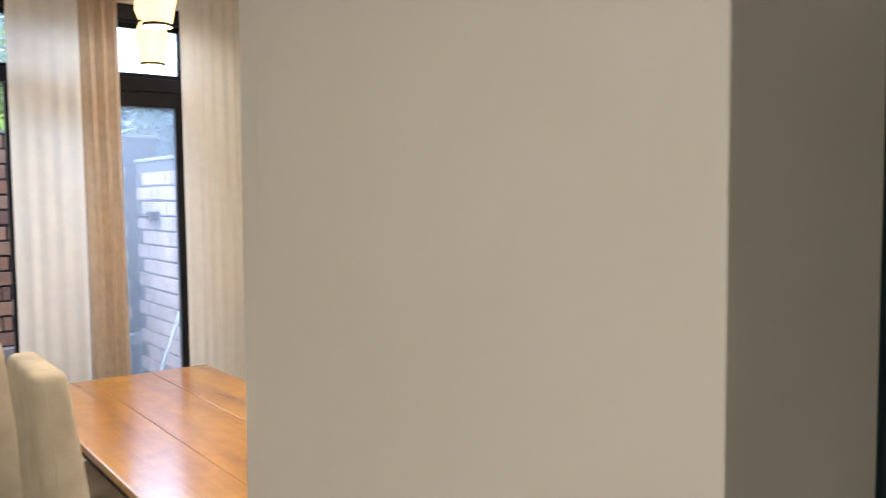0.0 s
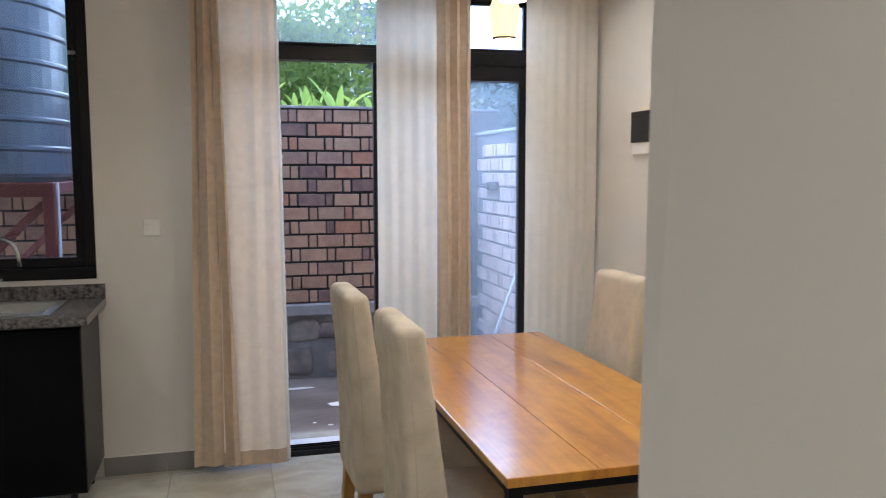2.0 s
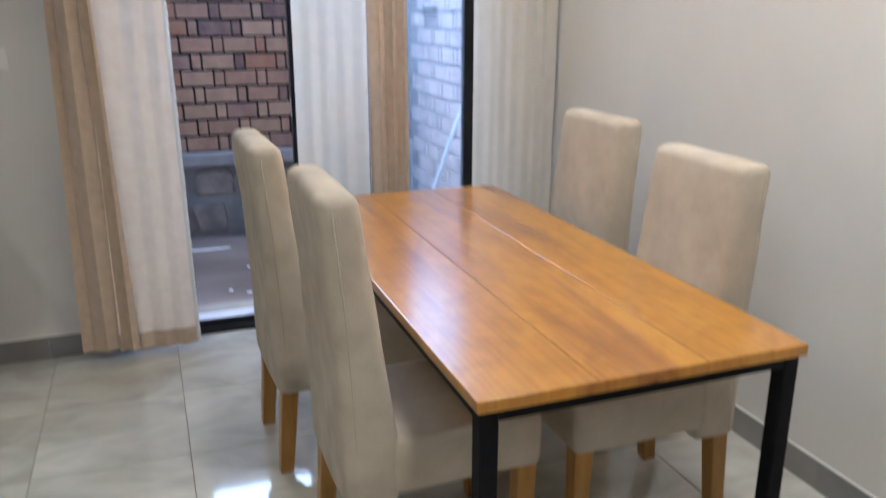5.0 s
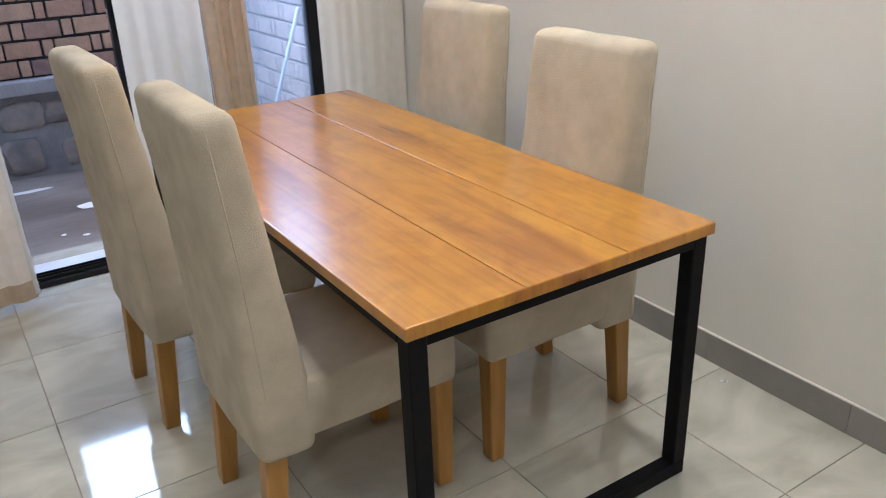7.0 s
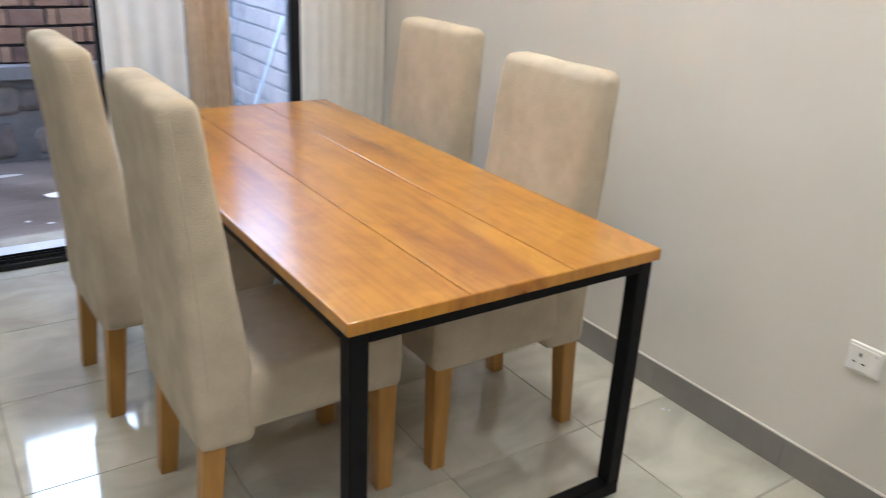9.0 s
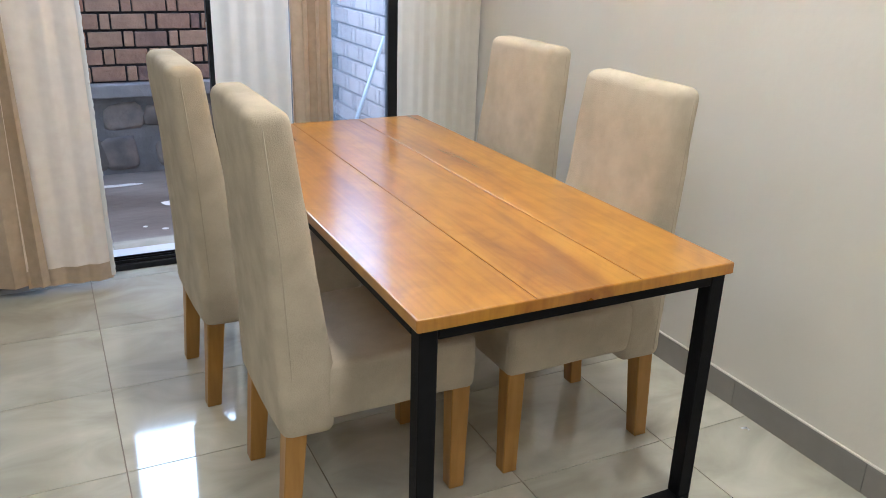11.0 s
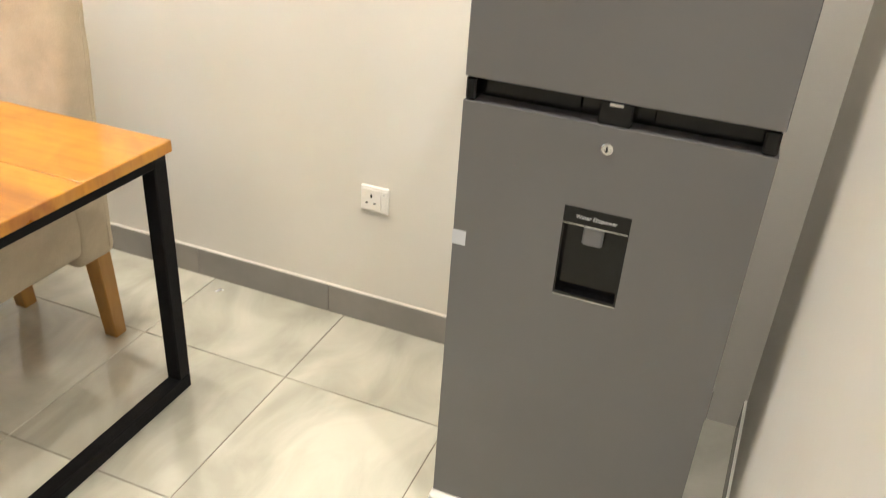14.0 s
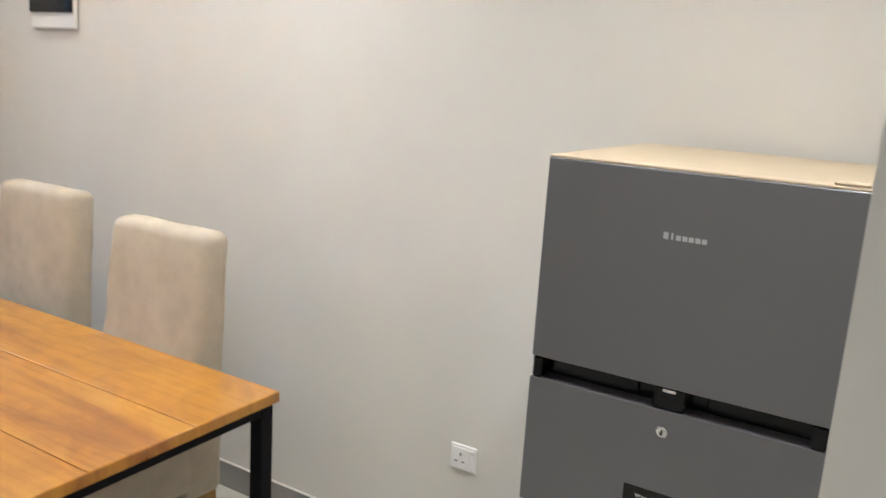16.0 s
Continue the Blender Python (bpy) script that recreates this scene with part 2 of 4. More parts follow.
SHEER = cloth("sheer_voile", (0.82, 0.785, 0.71), 0.33)
LEAF2 = cloth("tree_leaf", (0.24, 0.32, 0.09), 0.4, 0.6, 0.05, (0.13, 0.19, 0.05), 0.6)
BANANA = cloth("banana_leaf", (0.36, 0.50, 0.12), 0.35, 0.45, 0.05)
TEAL = cloth("dark_teal_cloth", (0.035, 0.075, 0.10), 0.05)
BEIGE = cloth("beige_jacquard", (0.63, 0.50, 0.355), 0.12, 0.4, 0.25, (0.54, 0.42, 0.295), 26)
SWITCH = mat("switch_plastic", (0.85, 0.83, 0.77), 0.35)
LINING = cloth("blush_lining", (0.95, 0.845, 0.72), 0.13, 0.36, 0.2, (0.88, 0.77, 0.65), 22)
GLASS = glass_mat("window_glass", (0.97, 0.98, 1.0), 1.5)
# bluish film on the door panes, put in for haze and sky glare
HAZY = glass_mat("hazy_glass", (0.90, 0.95, 1.0), 1.5, 0.055)


# ---------------------------------------------------------------- building helpers
def box(bm, x0, y0, z0, x1, y1, z1, bevel=0.0, seg=1):
    made = bmesh.ops.create_cube(bm, size=1.0)["verts"]
    for v in made:
        v.co = Vector(((x0 + x1) / 2 + v.co.x * (x1 - x0), (y0 + y1) / 2 + v.co.y * (y1 - y0), (z0 + z1) / 2 + v.co.z * (z1 - z0)))
    if bevel:
        edges = list({e for v in made for e in v.link_edges})
        bmesh.ops.bevel(bm, geom=edges, offset=bevel, segments=seg, profile=0.5, affect="EDGES")
    return made


def boxes(*rows, bevel=0.0):
    bm = bmesh.new()
    for r in rows:
        box(bm, *r, bevel=bevel)
    return bm


def tube(bm, points, radius, n=10, taper=None):
    """A round tube along points, closed at both ends."""
    rings = []
    pts = [Vector(p) for p in points]
    for i, p in enumerate(pts):
        d = (pts[min(i + 1, len(pts) - 1)] - pts[max(i - 1, 0)]).normalized()
        a = d.orthogonal().normalized() if i == 0 else (rings_a - d * rings_a.dot(d)).normalized()
        rings_a = a
        b = d.cross(a)
        r = radius if taper is None else radius + (taper - radius) * i / (len(pts) - 1)
        rings.append([bm.verts.new(p + r * (math.cos(2 * math.pi * k / n) * a + math.sin(2 * math.pi * k / n) * b)) for k in range(n)])
    for r0, r1 in zip(rings, rings[1:]):
        for k in range(n):
            bm.faces.new((r0[k], r0[(k + 1) % n], r1[(k + 1) % n], r1[k]))
    bm.faces.new(rings[0][::-1])
    bm.faces.new(rings[-1])
    return bm


def lathe(bm, profile, n=28, cx=0.0, cy=0.0):
    """A turned shape from (radius, height) pairs."""
    rings = [[bm.verts.new((cx + r * math.cos(2 * math.pi * k / n), cy + r * math.sin(2 * math.pi * k / n), z)) for k in range(n)] for r, z in profile]
    for r0, r1 in zip(rings, rings[1:]):
        for k in range(n):
            bm.faces.new((r0[k], r0[(k + 1) % n], r1[(k + 1) % n], r1[k]))
    return bm


def finish(bm, name, material, smooth=False):
    bmesh.ops.recalc_face_normals(bm, faces=bm.faces)
    me = bpy.data.meshes.new(name)
    bm.to_mesh(me)
    bm.free()
    me.materials.append(material)
    if smooth:
        me.polygons.foreach_set("use_smooth", [True] * len(me.polygons))
    return me


def part(name, bm, material, parent, label="", smooth=False):
    ob = new(name, finish(bm, name, material, smooth))
    ob.parent = parent
    if label:
        ob["label"] = label
    return ob


def structure(name, bm, material, label="", smooth=False):
    return tagged(new(name, finish(bm, name, material, smooth)), label, "", "", "structure")


def thing(name, m, label, category, group=""):
    ob = new(name)
    ob.empty_display_size = 0.05
    ob.matrix_world = m
    return tagged(ob, label, category, group)


def single(name, bm, material, m, label, category, group="", smooth=False):
    ob = new(name, finish(bm, name, material, smooth))
    ob.matrix_world = m
    return tagged(ob, label, category, group)


# ---------------------------------------------------------------- the plan, in metres
ROOM_W, ROOM_S, CEILING = -4.6, -8.0, 2.95
NIB_X, NIB_N, NIB_S = -1.763, -3.8195, -4.388     # end of the partition by the fridge
DOOR_L, DOOR_R, DOOR_TOP = -2.22, -0.33, 2.72     # patio door opening
WIN_L, WIN_R, WIN_B, WIN_T = -4.05, -2.825, 1.078, 2.72  # kitchen window opening
YARD_Y = 2.05                                      # face of the brick wall
SIDE_X = -0.10                                     # face of the side yard wall

# shell
structure("wall_north", boxes((ROOM_W - 0.2, 0, 0, WIN_L, 0.2, CEILING), (WIN_L, 0, 0, WIN_R, 0.2, WIN_B), (WIN_L, 0, WIN_T, WIN_R, 0.2, CEILING),
          (WIN_R, 0, 0, DOOR_L, 0.2, CEILING), (DOOR_L, 0, DOOR_TOP, DOOR_R, 0.2, CEILING), (DOOR_R, 0, 0, 0.2, 0.2, CEILING)), PAINT, "warm white painted plaster wall")
structure("wall_east", boxes((0, ROOM_S - 0.2, 0, 0.2, 0, CEILING)), PAINT, "warm white painted plaster wall")
structure("wall_west", boxes((ROOM_W - 0.2, ROOM_S - 0.2, 0, ROOM_W, 0, CEILING)), PAINT, "warm white painted plaster wall")
structure("wall_south", boxes((ROOM_W, ROOM_S - 0.2, 0, 0, ROOM_S, CEILING)), PAINT, "warm white painted plaster wall")
structure("ceiling", boxes((ROOM_W - 0.2, ROOM_S - 0.2, CEILING, 0.2, 0.2, CEILING + 0.15)), CEIL, "white painted ceiling")
bm = bmesh.new()
# its outer corner is shaved off in a wedge that widens towards the ceiling
low, high = [(NIB_X, NIB_S), (NIB_X + 0.16, NIB_S), (NIB_X + 0.16, NIB_N), (NIB_X + 0.001, NIB_N), (NIB_X, NIB_N - 0.003)], []
high = low[:3] + [(NIB_X + 0.018, NIB_N), (NIB_X, NIB_N - 0.15)]
ring = [[bm.verts.new((x, y, z)) for x, y in outline] for outline, z in ((low, 0), (low, 1.05), (high, CEILING - 0.002))]
for r0, r1 in zip(ring, ring[1:]):
    for k in range(5):
        bm.faces.new((r0[k], r0[(k + 1) % 5], r1[(k + 1) % 5], r1[k]))
bm.faces.new(ring[0][::-1])
bm.faces.new(ring[-1])
edge = [e for e in bm.edges if all(abs(v.co.x - NIB_X) < 1e-4 and abs(v.co.y - NIB_S) < 1e-4 for v in e.verts)]
bmesh.ops.bevel(bm, geom=edge, offset=0.004, segments=2, profile=0.5, affect="EDGES")
for v in box(bm, NIB_X + 0.16, NIB_N - 0.18, 0, -0.002, NIB_N, CEILING - 0.002):
    if v.co.x > -0.1 and v.co.y > NIB_N - 0.1:
        v.co.y -= 0.08
    elif v.co.y > NIB_N - 0.1:
        v.co.y -= 0.003
structure("partition_wall", bm, PAINT, "warm white painted partition beside the fridge")


# ---------------------------------------------------------------- dining table
def dining_table():
    x0, x1, y0, y1, top = -1.396, -0.514, -2.412, -0.46, 0.758
    cx, cy = (x0 + x1) / 2, (y0 + y1) / 2
    w, l = (x1 - x0) / 2, (y1 - y0) / 2
    t = thing("dining_table", pose(cx, cy, 0), "varnished orange-brown plank dining table on black steel frame", "table")
    n = 3
    for k in range(n):
        bm = bmesh.new()
        a, b = -w + 2 * w * k / n, -w + 2 * w * (k + 1) / n
        box(bm, a, -l, top - 0.03, b, l, top)
        outer = [e for e in bm.edges if all(abs(abs(v.co.y) - l) < 1e-4 and v.co.z > top - 1e-4 for v in e.verts) or all(abs(abs(v.co.x) - w) < 1e-4 for v in e.verts)]
        bmesh.ops.bevel(bm, geom=outer, offset=0.004, segments=2, profile=0.5, affect="EDGES")
        part("plank", bm, WOOD, t)
        if k:
            part("glue_line", boxes((a - 0.0004, -l + 0.005, top - 0.003, a + 0.0004, l - 0.005, top + 0.0001)), GLUE, t, "dark glue line between boards")
    s = 0.045
    for sx in (-1, 1):
        for sy in (-1, 1):
            bx, by = sx * (w - 0.012), sy * (l - 0.012)
            part("leg", boxes((min(bx, bx - sx * s), min(by, by - sy * s), 0.045, max(bx, bx - sx * s), max(by, by - sy * s), top - 0.031), bevel=0.003), STEEL, t)
    for sy in (-1, 1):
        by = sy * (l - 0.012)
        ya, yb = min(by, by - sy * s), max(by, by - sy * s)
        part("floor_bar", boxes((-w + 0.012, ya, 0.0, w - 0.012, yb, 0.045), bevel=0.003), STEEL, t)
        part("end_rail", boxes((-w + 0.057, ya, top - 0.061, w - 0.057, yb, top - 0.031), bevel=0.002), STEEL, t)
    for sx in (-1, 1):
        bx = sx * (w - 0.012)
        part("side_rail", boxes((min(bx, bx - sx * s), -l + 0.057, top - 0.061, max(bx, bx - sx * s), l - 0.057, top - 0.031), bevel=0.002), STEEL, t)
    return t


dining_table()


# ---------------------------------------------------------------- chairs
def soften(bm, amount, scale, seed):
    for v in bm.verts:
        v.co += Vector(noise.noise_vector(v.co * scale + Vector((seed, 0, 0)))) * amount


def cushion(rows, bevel, cuts, amount, seed):
    """A stuffed block from a lower and an upper rectangle (x0, x1, half width, z), rounded and slightly uneven."""
    bm = bmesh.new()
    levels = []
    for x0, x1, hw, z in rows:
        levels.append([bm.verts.new(c) for c in ((x0, -hw, z), (x1, -hw, z), (x1, hw, z), (x0, hw, z))])
    for a, b in zip(levels, levels[1:]):
        for k in range(4):
            bm.faces.new((a[k], a[(k + 1) % 4], b[(k + 1) % 4], b[k]))
    bm.faces.new(levels[0][::-1])
    bm.faces.new(levels[-1])
    bmesh.ops.recalc_face_normals(bm, faces=bm.faces)
    sharp = [e for e in bm.edges if len(e.link_faces) == 2 and e.calc_face_angle(0) > 0.6]
    bmesh.ops.bevel(bm, geom=sharp, offset=bevel, segments=4, profile=0.5, affect="EDGES")
    bmesh.ops.subdivide_edges(bm, edges=[e for e in bm.edges if e.calc_length() > 0.12], cuts=cuts, use_grid_fill=True)
    soften(bm, amount, 9.0, seed)
    return bm


def dining_chair(m, label, seed, h):
    c = thing("dining_chair", m, label, "chair", "chairs round the table")
    part("seat", cushion([(-0.20, 0.265, 0.222, 0.335), (-0.20, 0.27, 0.226, 0.42), (-0.19, 0.268, 0.222, 0.50)], 0.022, 3, 0.004, seed), LINEN, c, smooth=True)
    part("backrest", cushion([(-0.285, -0.135, 0.228, 0.30), (-0.286, -0.14, 0.229, 0.50), (-0.298, -0.183, 0.226, 0.82), (-0.324, -0.222, 0.217, h)], 0.032, 3, 0.005, seed + 5), LINEN, c, smooth=True)
    for sy in (-1, 1):
        path = [(-0.252, sy * 0.2275, 0.33), (-0.253, sy * 0.2285, 0.50), (-0.266, sy * 0.2255, 0.82), (-0.289, sy * 0.217, h - 0.035)]
        part("seam", tube(bmesh.new(), path, 0.0016, 6), SEAM, c, smooth=True)
    for px, py, lean in ((0.230, -0.183, 0.0), (0.230, 0.183, 0.0), (-0.235, -0.183, -0.03), (-0.235, 0.183, -0.03)):
        bm = bmesh.new()
        for v in box(bm, px - 0.029, py - 0.029, 0, px + 0.029, py + 0.029, 0.37):
            if v.co.z < 0.1:
                v.co.x = px + (v.co.x - px) * 0.8 + lean
                v.co.y = py + (v.co.y - py) * 0.8
        bmesh.ops.bevel(bm, geom=list(bm.edges), offset=0.003, segments=1, affect="EDGES")
        part("leg", bm, LEGWOOD, c)
    return c


CREAM_CHAIR = "cream linen slipcovered dining chair with light wooden legs"
first_chair = dining_chair(pose(-1.325, -1.85, 0), CREAM_CHAIR + " tucked under table", 1, 1.142)
copy_thing(first_chair, pose(-1.39, -1.12, 0, 0, 0, 1.5))
wall_chair = dining_chair(pose(-0.685, -1.85, 0, 0, 0, 180), CREAM_CHAIR + " near the wall", 3, 1.132)
dining_chair(pose(-0.615, -1.11, 0, 0, 0, 181), CREAM_CHAIR + " near the wall", 6, 1.155)


# ---------------------------------------------------------------- fridge
def lettering(text, size, m, material, parent, depth=0.0004):
    """Raised print as a mesh under its thing."""
    data = bpy.data.curves.new("print", "FONT")
    data.body, data.size, data.extrude, data.align_x, data.align_y = text, size, depth, "CENTER", "CENTER"
    tmp = bpy.data.objects.new("print", data)
    scene.collection.objects.link(tmp)
    me = bpy.data.meshes.new_from_object(tmp.evaluated_get(bpy.context.evaluated_depsgraph_get()))
    bpy.data.objects.remove(tmp)
    me.materials.clear()
    me.materials.append(material)
    ob = new("lettering", me)
    ob.parent = parent
    ob.matrix_local = m
    return ob


WEST = Matrix(((0, 0, -1, 0), (-1, 0, 0, 0), (0, 1, 0, 0), (0, 0, 0, 1)))   # print that faces -x


def fridge():
    fx, y0, y1 = -0.635, -3.764, -3.203
    f = thing("refrigerator", pose(0, 0, 0), "dark grey steel two-door refrigerator with water dispenser", "refrigerator")
    part("body", boxes((fx + 0.066, y0 + 0.006, 0.035, -0.04, y1 - 0.006, 1.480), bevel=0.004), FRIDGE_SIDE, f, "pale silver painted body")
    part("top_cover", boxes((fx + 0.001, y0 + 0.001, 1.4902, fx + 0.061, y1 - 0.001, 1.4955), (fx + 0.061, y0 + 0.004, 1.4805, -0.045, y1 - 0.004, 1.4955), bevel=0.0015), CREAM, f, "cream top panel")
    part("freezer_door", boxes((fx, y0, 1.086, fx + 0.06, y1, 1.490), bevel=0.002), FRIDGE, f)
    # lower door with a hole for the dispenser
    dy0, dy1, dz0, dz1, zb = -3.549, -3.422, 0.678, 0.875, 0.042
    bm = bmesh.new()
    for r in ((fx, y0, zb, fx + 0.06, dy0, 1.040), (fx, dy1, zb, fx + 0.06, y1, 1.040), (fx, dy0, zb, fx + 0.06, dy1, dz0), (fx, dy0, dz1, fx + 0.06, dy1, 1.040)):
        box(bm, *r)
    bmesh.ops.remove_doubles(bm, verts=bm.verts, dist=0.0005)
    door = part("door", bm, FRIDGE, f)
    for ya, yb in ((y1 - 0.215, y1 - 0.02), (y0 + 0.02, y0 + 0.215)):
        part("grip_recess", boxes((fx + 0.038, ya, 1.046, fx + 0.062, yb, 1.080), bevel=0.003), GLOSSBLACK, f)
    part("recess", boxes((fx + 0.045, y0 + 0.004, 1.041, fx + 0.066, y1 - 0.004, 1.085)), GLOSSBLACK, f)
    part("hinge_cover", boxes((fx + 0.002, y0 + 0.004, 1.0405, fx + 0.045, y0 + 0.03, 1.0855), bevel=0.004), GLOSSBLACK, f)
    part("edge_cap", boxes((fx + 0.002, y1 - 0.022, 1.0405, fx + 0.045, y1 - 0.002, 1.0855), bevel=0.004), GLOSSBLACK, f)
    part("latch_block", boxes((fx + 0.006, -3.515, 1.0405, fx + 0.045, -3.455, 1.0855), bevel=0.003), GLOSSBLACK, f)
    part("latch_chip", boxes((fx + 0.003, -3.497, 1.077, fx + 0.006, -3.473, 1.082)), WHITE, f)
    part("hinge", boxes((fx + 0.004, y0 + 0.004, 1.496, fx + 0.07, y0 + 0.06, 1.503), bevel=0.003), CREAM, f, "cream hinge cap")
    # lock
    bm = bmesh.new()
    lathe(bm, [(0, 0), (0.0115, 0), (0.0115, 0.003), (0.009, 0.005), (0.0045, 0.005), (0.004, 0.003), (0, 0.003)], 24)
    lock = part("lock", bm, CHROME, door, "chrome key lock")
    lock.matrix_local = pose(fx, -3.482, 0.999) @ WEST
    part("keyhole", boxes((-0.0014, -0.0055, 0.0032, 0.0014, 0.0055, 0.0056)), GLOSSBLACK, lock)
    # dispenser: frame, back, floor, spout, paddle
    part("dispenser_back", boxes((fx + 0.022, dy0, dz0, fx + 0.058, dy1, dz1)), GLOSSBLACK, door, "gloss black dispenser recess")
    for r in ((fx + 0.001, dy0, dz0, fx + 0.0215, dy0 + 0.004, dz1 - 0.037), (fx + 0.001, dy1 - 0.004, dz0, fx + 0.0215, dy1, dz1 - 0.037)):
        part("dispenser_side", boxes(r), GLOSSBLACK, door)
    part("dispenser_tray", boxes((fx + 0.001, dy0 + 0.0045, dz0, fx + 0.0215, dy1 - 0.0045, dz0 + 0.008)), GLOSSBLACK, door)
    part("dispenser_panel", boxes((fx - 0.0015, dy0, dz1 - 0.034, fx + 0.0215, dy1, dz1), bevel=0.001), GLOSSBLACK, door, "black panel with white print")
    part("trim_line", boxes((fx - 0.001, dy0 + 0.001, dz1 - 0.0365, fx + 0.003, dy1 - 0.001, dz1 - 0.0345)), CHROME, door)
    part("trim_line", boxes((fx - 0.001, dy0 + 0.001, dz0 + 0.0005, fx + 0.003, dy1 - 0.001, dz0 + 0.0025)), CHROME, door)
    part("spout", boxes((fx + 0.002, -3.503, dz1 - 0.078, fx + 0.0215, -3.463, dz1 - 0.038), bevel=0.004), GREYSPOUT, door, "translucent grey spout")
    lettering("Water Dispenser", 0.0112, pose(fx - 0.0018, (dy0 + dy1) / 2, dz1 - 0.018) @ WEST, PRINT, door)
    # badge: plain raised bars in place of the maker's name
    for k, (w, h) in enumerate(((0.009, 0.0125), (0.0035, 0.0125), (0.009, 0.009), (0.009, 0.009), (0.009, 0.009), (0.009, 0.009), (0.009, 0.009))):
        yc = -3.445 - 0.0115 * k
        part("badge_bar", boxes((fx - 0.001, yc - w / 2, 1.366, fx + 0.001, yc + w / 2, 1.366 + h)), BADGE, f)
    # strip of packing tape over the edge of the door
    part("tape", boxes((fx - 0.0008, y1 - 0.028, 0.735, fx - 0.0002, y1 + 0.001, 0.768), (fx - 0.0008, y1 + 0.0002, 0.735, fx + 0.03, y1 + 0.001, 0.768)), TAPE, door, "pale strip of packing tape")
    # white foam base, chipped along its edge
    bm = bmesh.new()
    rng = random.Random(5)
    y = y1 + 0.006
    while y > y0:
        w = rng.uniform(0.07, 0.17)
        box(bm, fx - rng.uniform(0.006, 0.024), max(y - w, y0), 0.001, fx + 0.06, y - 0.001, rng.uniform(0.034, 0.040), bevel=0.004)
        y -= w
    part("packing_base", bm, FOAM, f, "chipped white foam packing under the door")
    for sy in (y0 + 0.05, y1 - 0.05):
        part("foot", lathe(bmesh.new(), [(0.0, 0), (0.02, 0), (0.02, 0.036), (0, 0.036)], 12, -0.1, sy), GLOSSBLACK, f)
    return f


fridge()


# ---------------------------------------------------------------- curtains
def curtain(name, x0, x1, y, z0, z1, material, folds, depth, label, seed, group, flare=0.0, creases=()):
    """A hanging cloth in uneven folds, with a turned-up hem along its foot."""
    ob = single(name, folds_mesh(x0, x1, y, z0, z1, folds, depth, seed, flare, 1.0, creases), material, Matrix(), label, "curtain", group, smooth=True)
    part("hem", folds_mesh(x0, x1, y - 0.004, z0, z1, folds, depth, seed, flare, 0.028), BEIGE if material is LINING else material, ob, smooth=True)
    return ob


def folds_mesh(x0, x1, y, z0, z1, folds, depth, seed, flare, upto, creases=()):
    """creases: heights at which the cloth was once folded flat, as thin ridges across it."""
    bm = bmesh.new()
    nx, nz = folds * 16, 240 if creases and upto == 1.0 else 40 if upto == 1.0 else 2
    grid = []
    for j in range(nz + 1):
        v = upto * j / nz
        row = []
        for i in range(nx + 1):
            u = i / nx
            ph = u * folds * 2 * math.pi + 2.4 * noise.noise(Vector((u * folds * 0.55, v * 0.5, seed))) + 0.8 * noise.noise(Vector((u * 3.1, v * 1.4, seed + 20)))
            d = depth * (0.75 + 0.7 * noise.noise(Vector((u * folds * 0.7, v * 1.0, seed + 3)))) * (1 + 0.2 * (1 - v))
            xx = x0 + (x1 - x0) * u + 0.25 * depth * math.sin(2 * ph) + flare * (u - 0.5) * (1 - v)
            zc = z0 + (z1 - z0) * v
            ridge = sum(0.006 * math.exp(-((zc - c - 0.008 * math.sin(9 * u + c)) / 0.011) ** 2) for c in creases)
            row.append(bm.verts.new((xx, y - ridge + d * math.sin(ph) + 0.012 * noise.noise(Vector((u * 2, v * 3, seed + 9))), z0 + (z1 - z0) * v)))
        grid.append(row)
    for j in range(nz):
        for i in range(nx):
            bm.faces.new((grid[j][i], grid[j][i + 1], grid[j + 1][i + 1], grid[j + 1][i]))
    return bm


CUR_TOP = 2.90
G = "patio door curtains"
curtain("curtain", -2.30, -2.175, -0.13, 0.05, CUR_TOP, BEIGE, 2, 0.028, "beige patterned drape hanging beside the patio door", 1, G, 0.12, (1.57, 1.91))
lined = curtain("curtain", -2.18, -1.885, -0.125, 0.035, CUR_TOP, LINING, 3, 0.009, "pale blush lined curtain drawn open at the patio door", 4, G, 0.05, (1.57,))


def frilled_edge(curtain_ob, x, y, z0, z1, flare):
    """A narrow crinkled selvedge down the free side of a curtain."""
    bm = bmesh.new()
    n, rows = 320, []
    for k in range(n + 1):
        v = k / n
        z = z0 + (z1 - z0) * v
        xx = x + flare * 0.5 * (1 - v)
        d = 0.010 * noise.noise(Vector((z * 16, 3.0, 0.0)))
        w = 0.010 + 0.007 * abs(noise.noise(Vector((z * 26, 0, 5.0))))
        rows.append([bm.verts.new((xx - 0.008, y + 0.3 * d, z)), bm.verts.new((xx + 0.3 * w, y + d - 0.004, z)), bm.verts.new((xx + w, y - d, z))])
    for a, b in zip(rows, rows[1:]):
        for k in range(2):
            bm.faces.new((a[k], a[k + 1], b[k + 1], b[k]))
    part("frill", bm, SHEER, curtain_ob, "crinkled white selvedge", smooth=True)


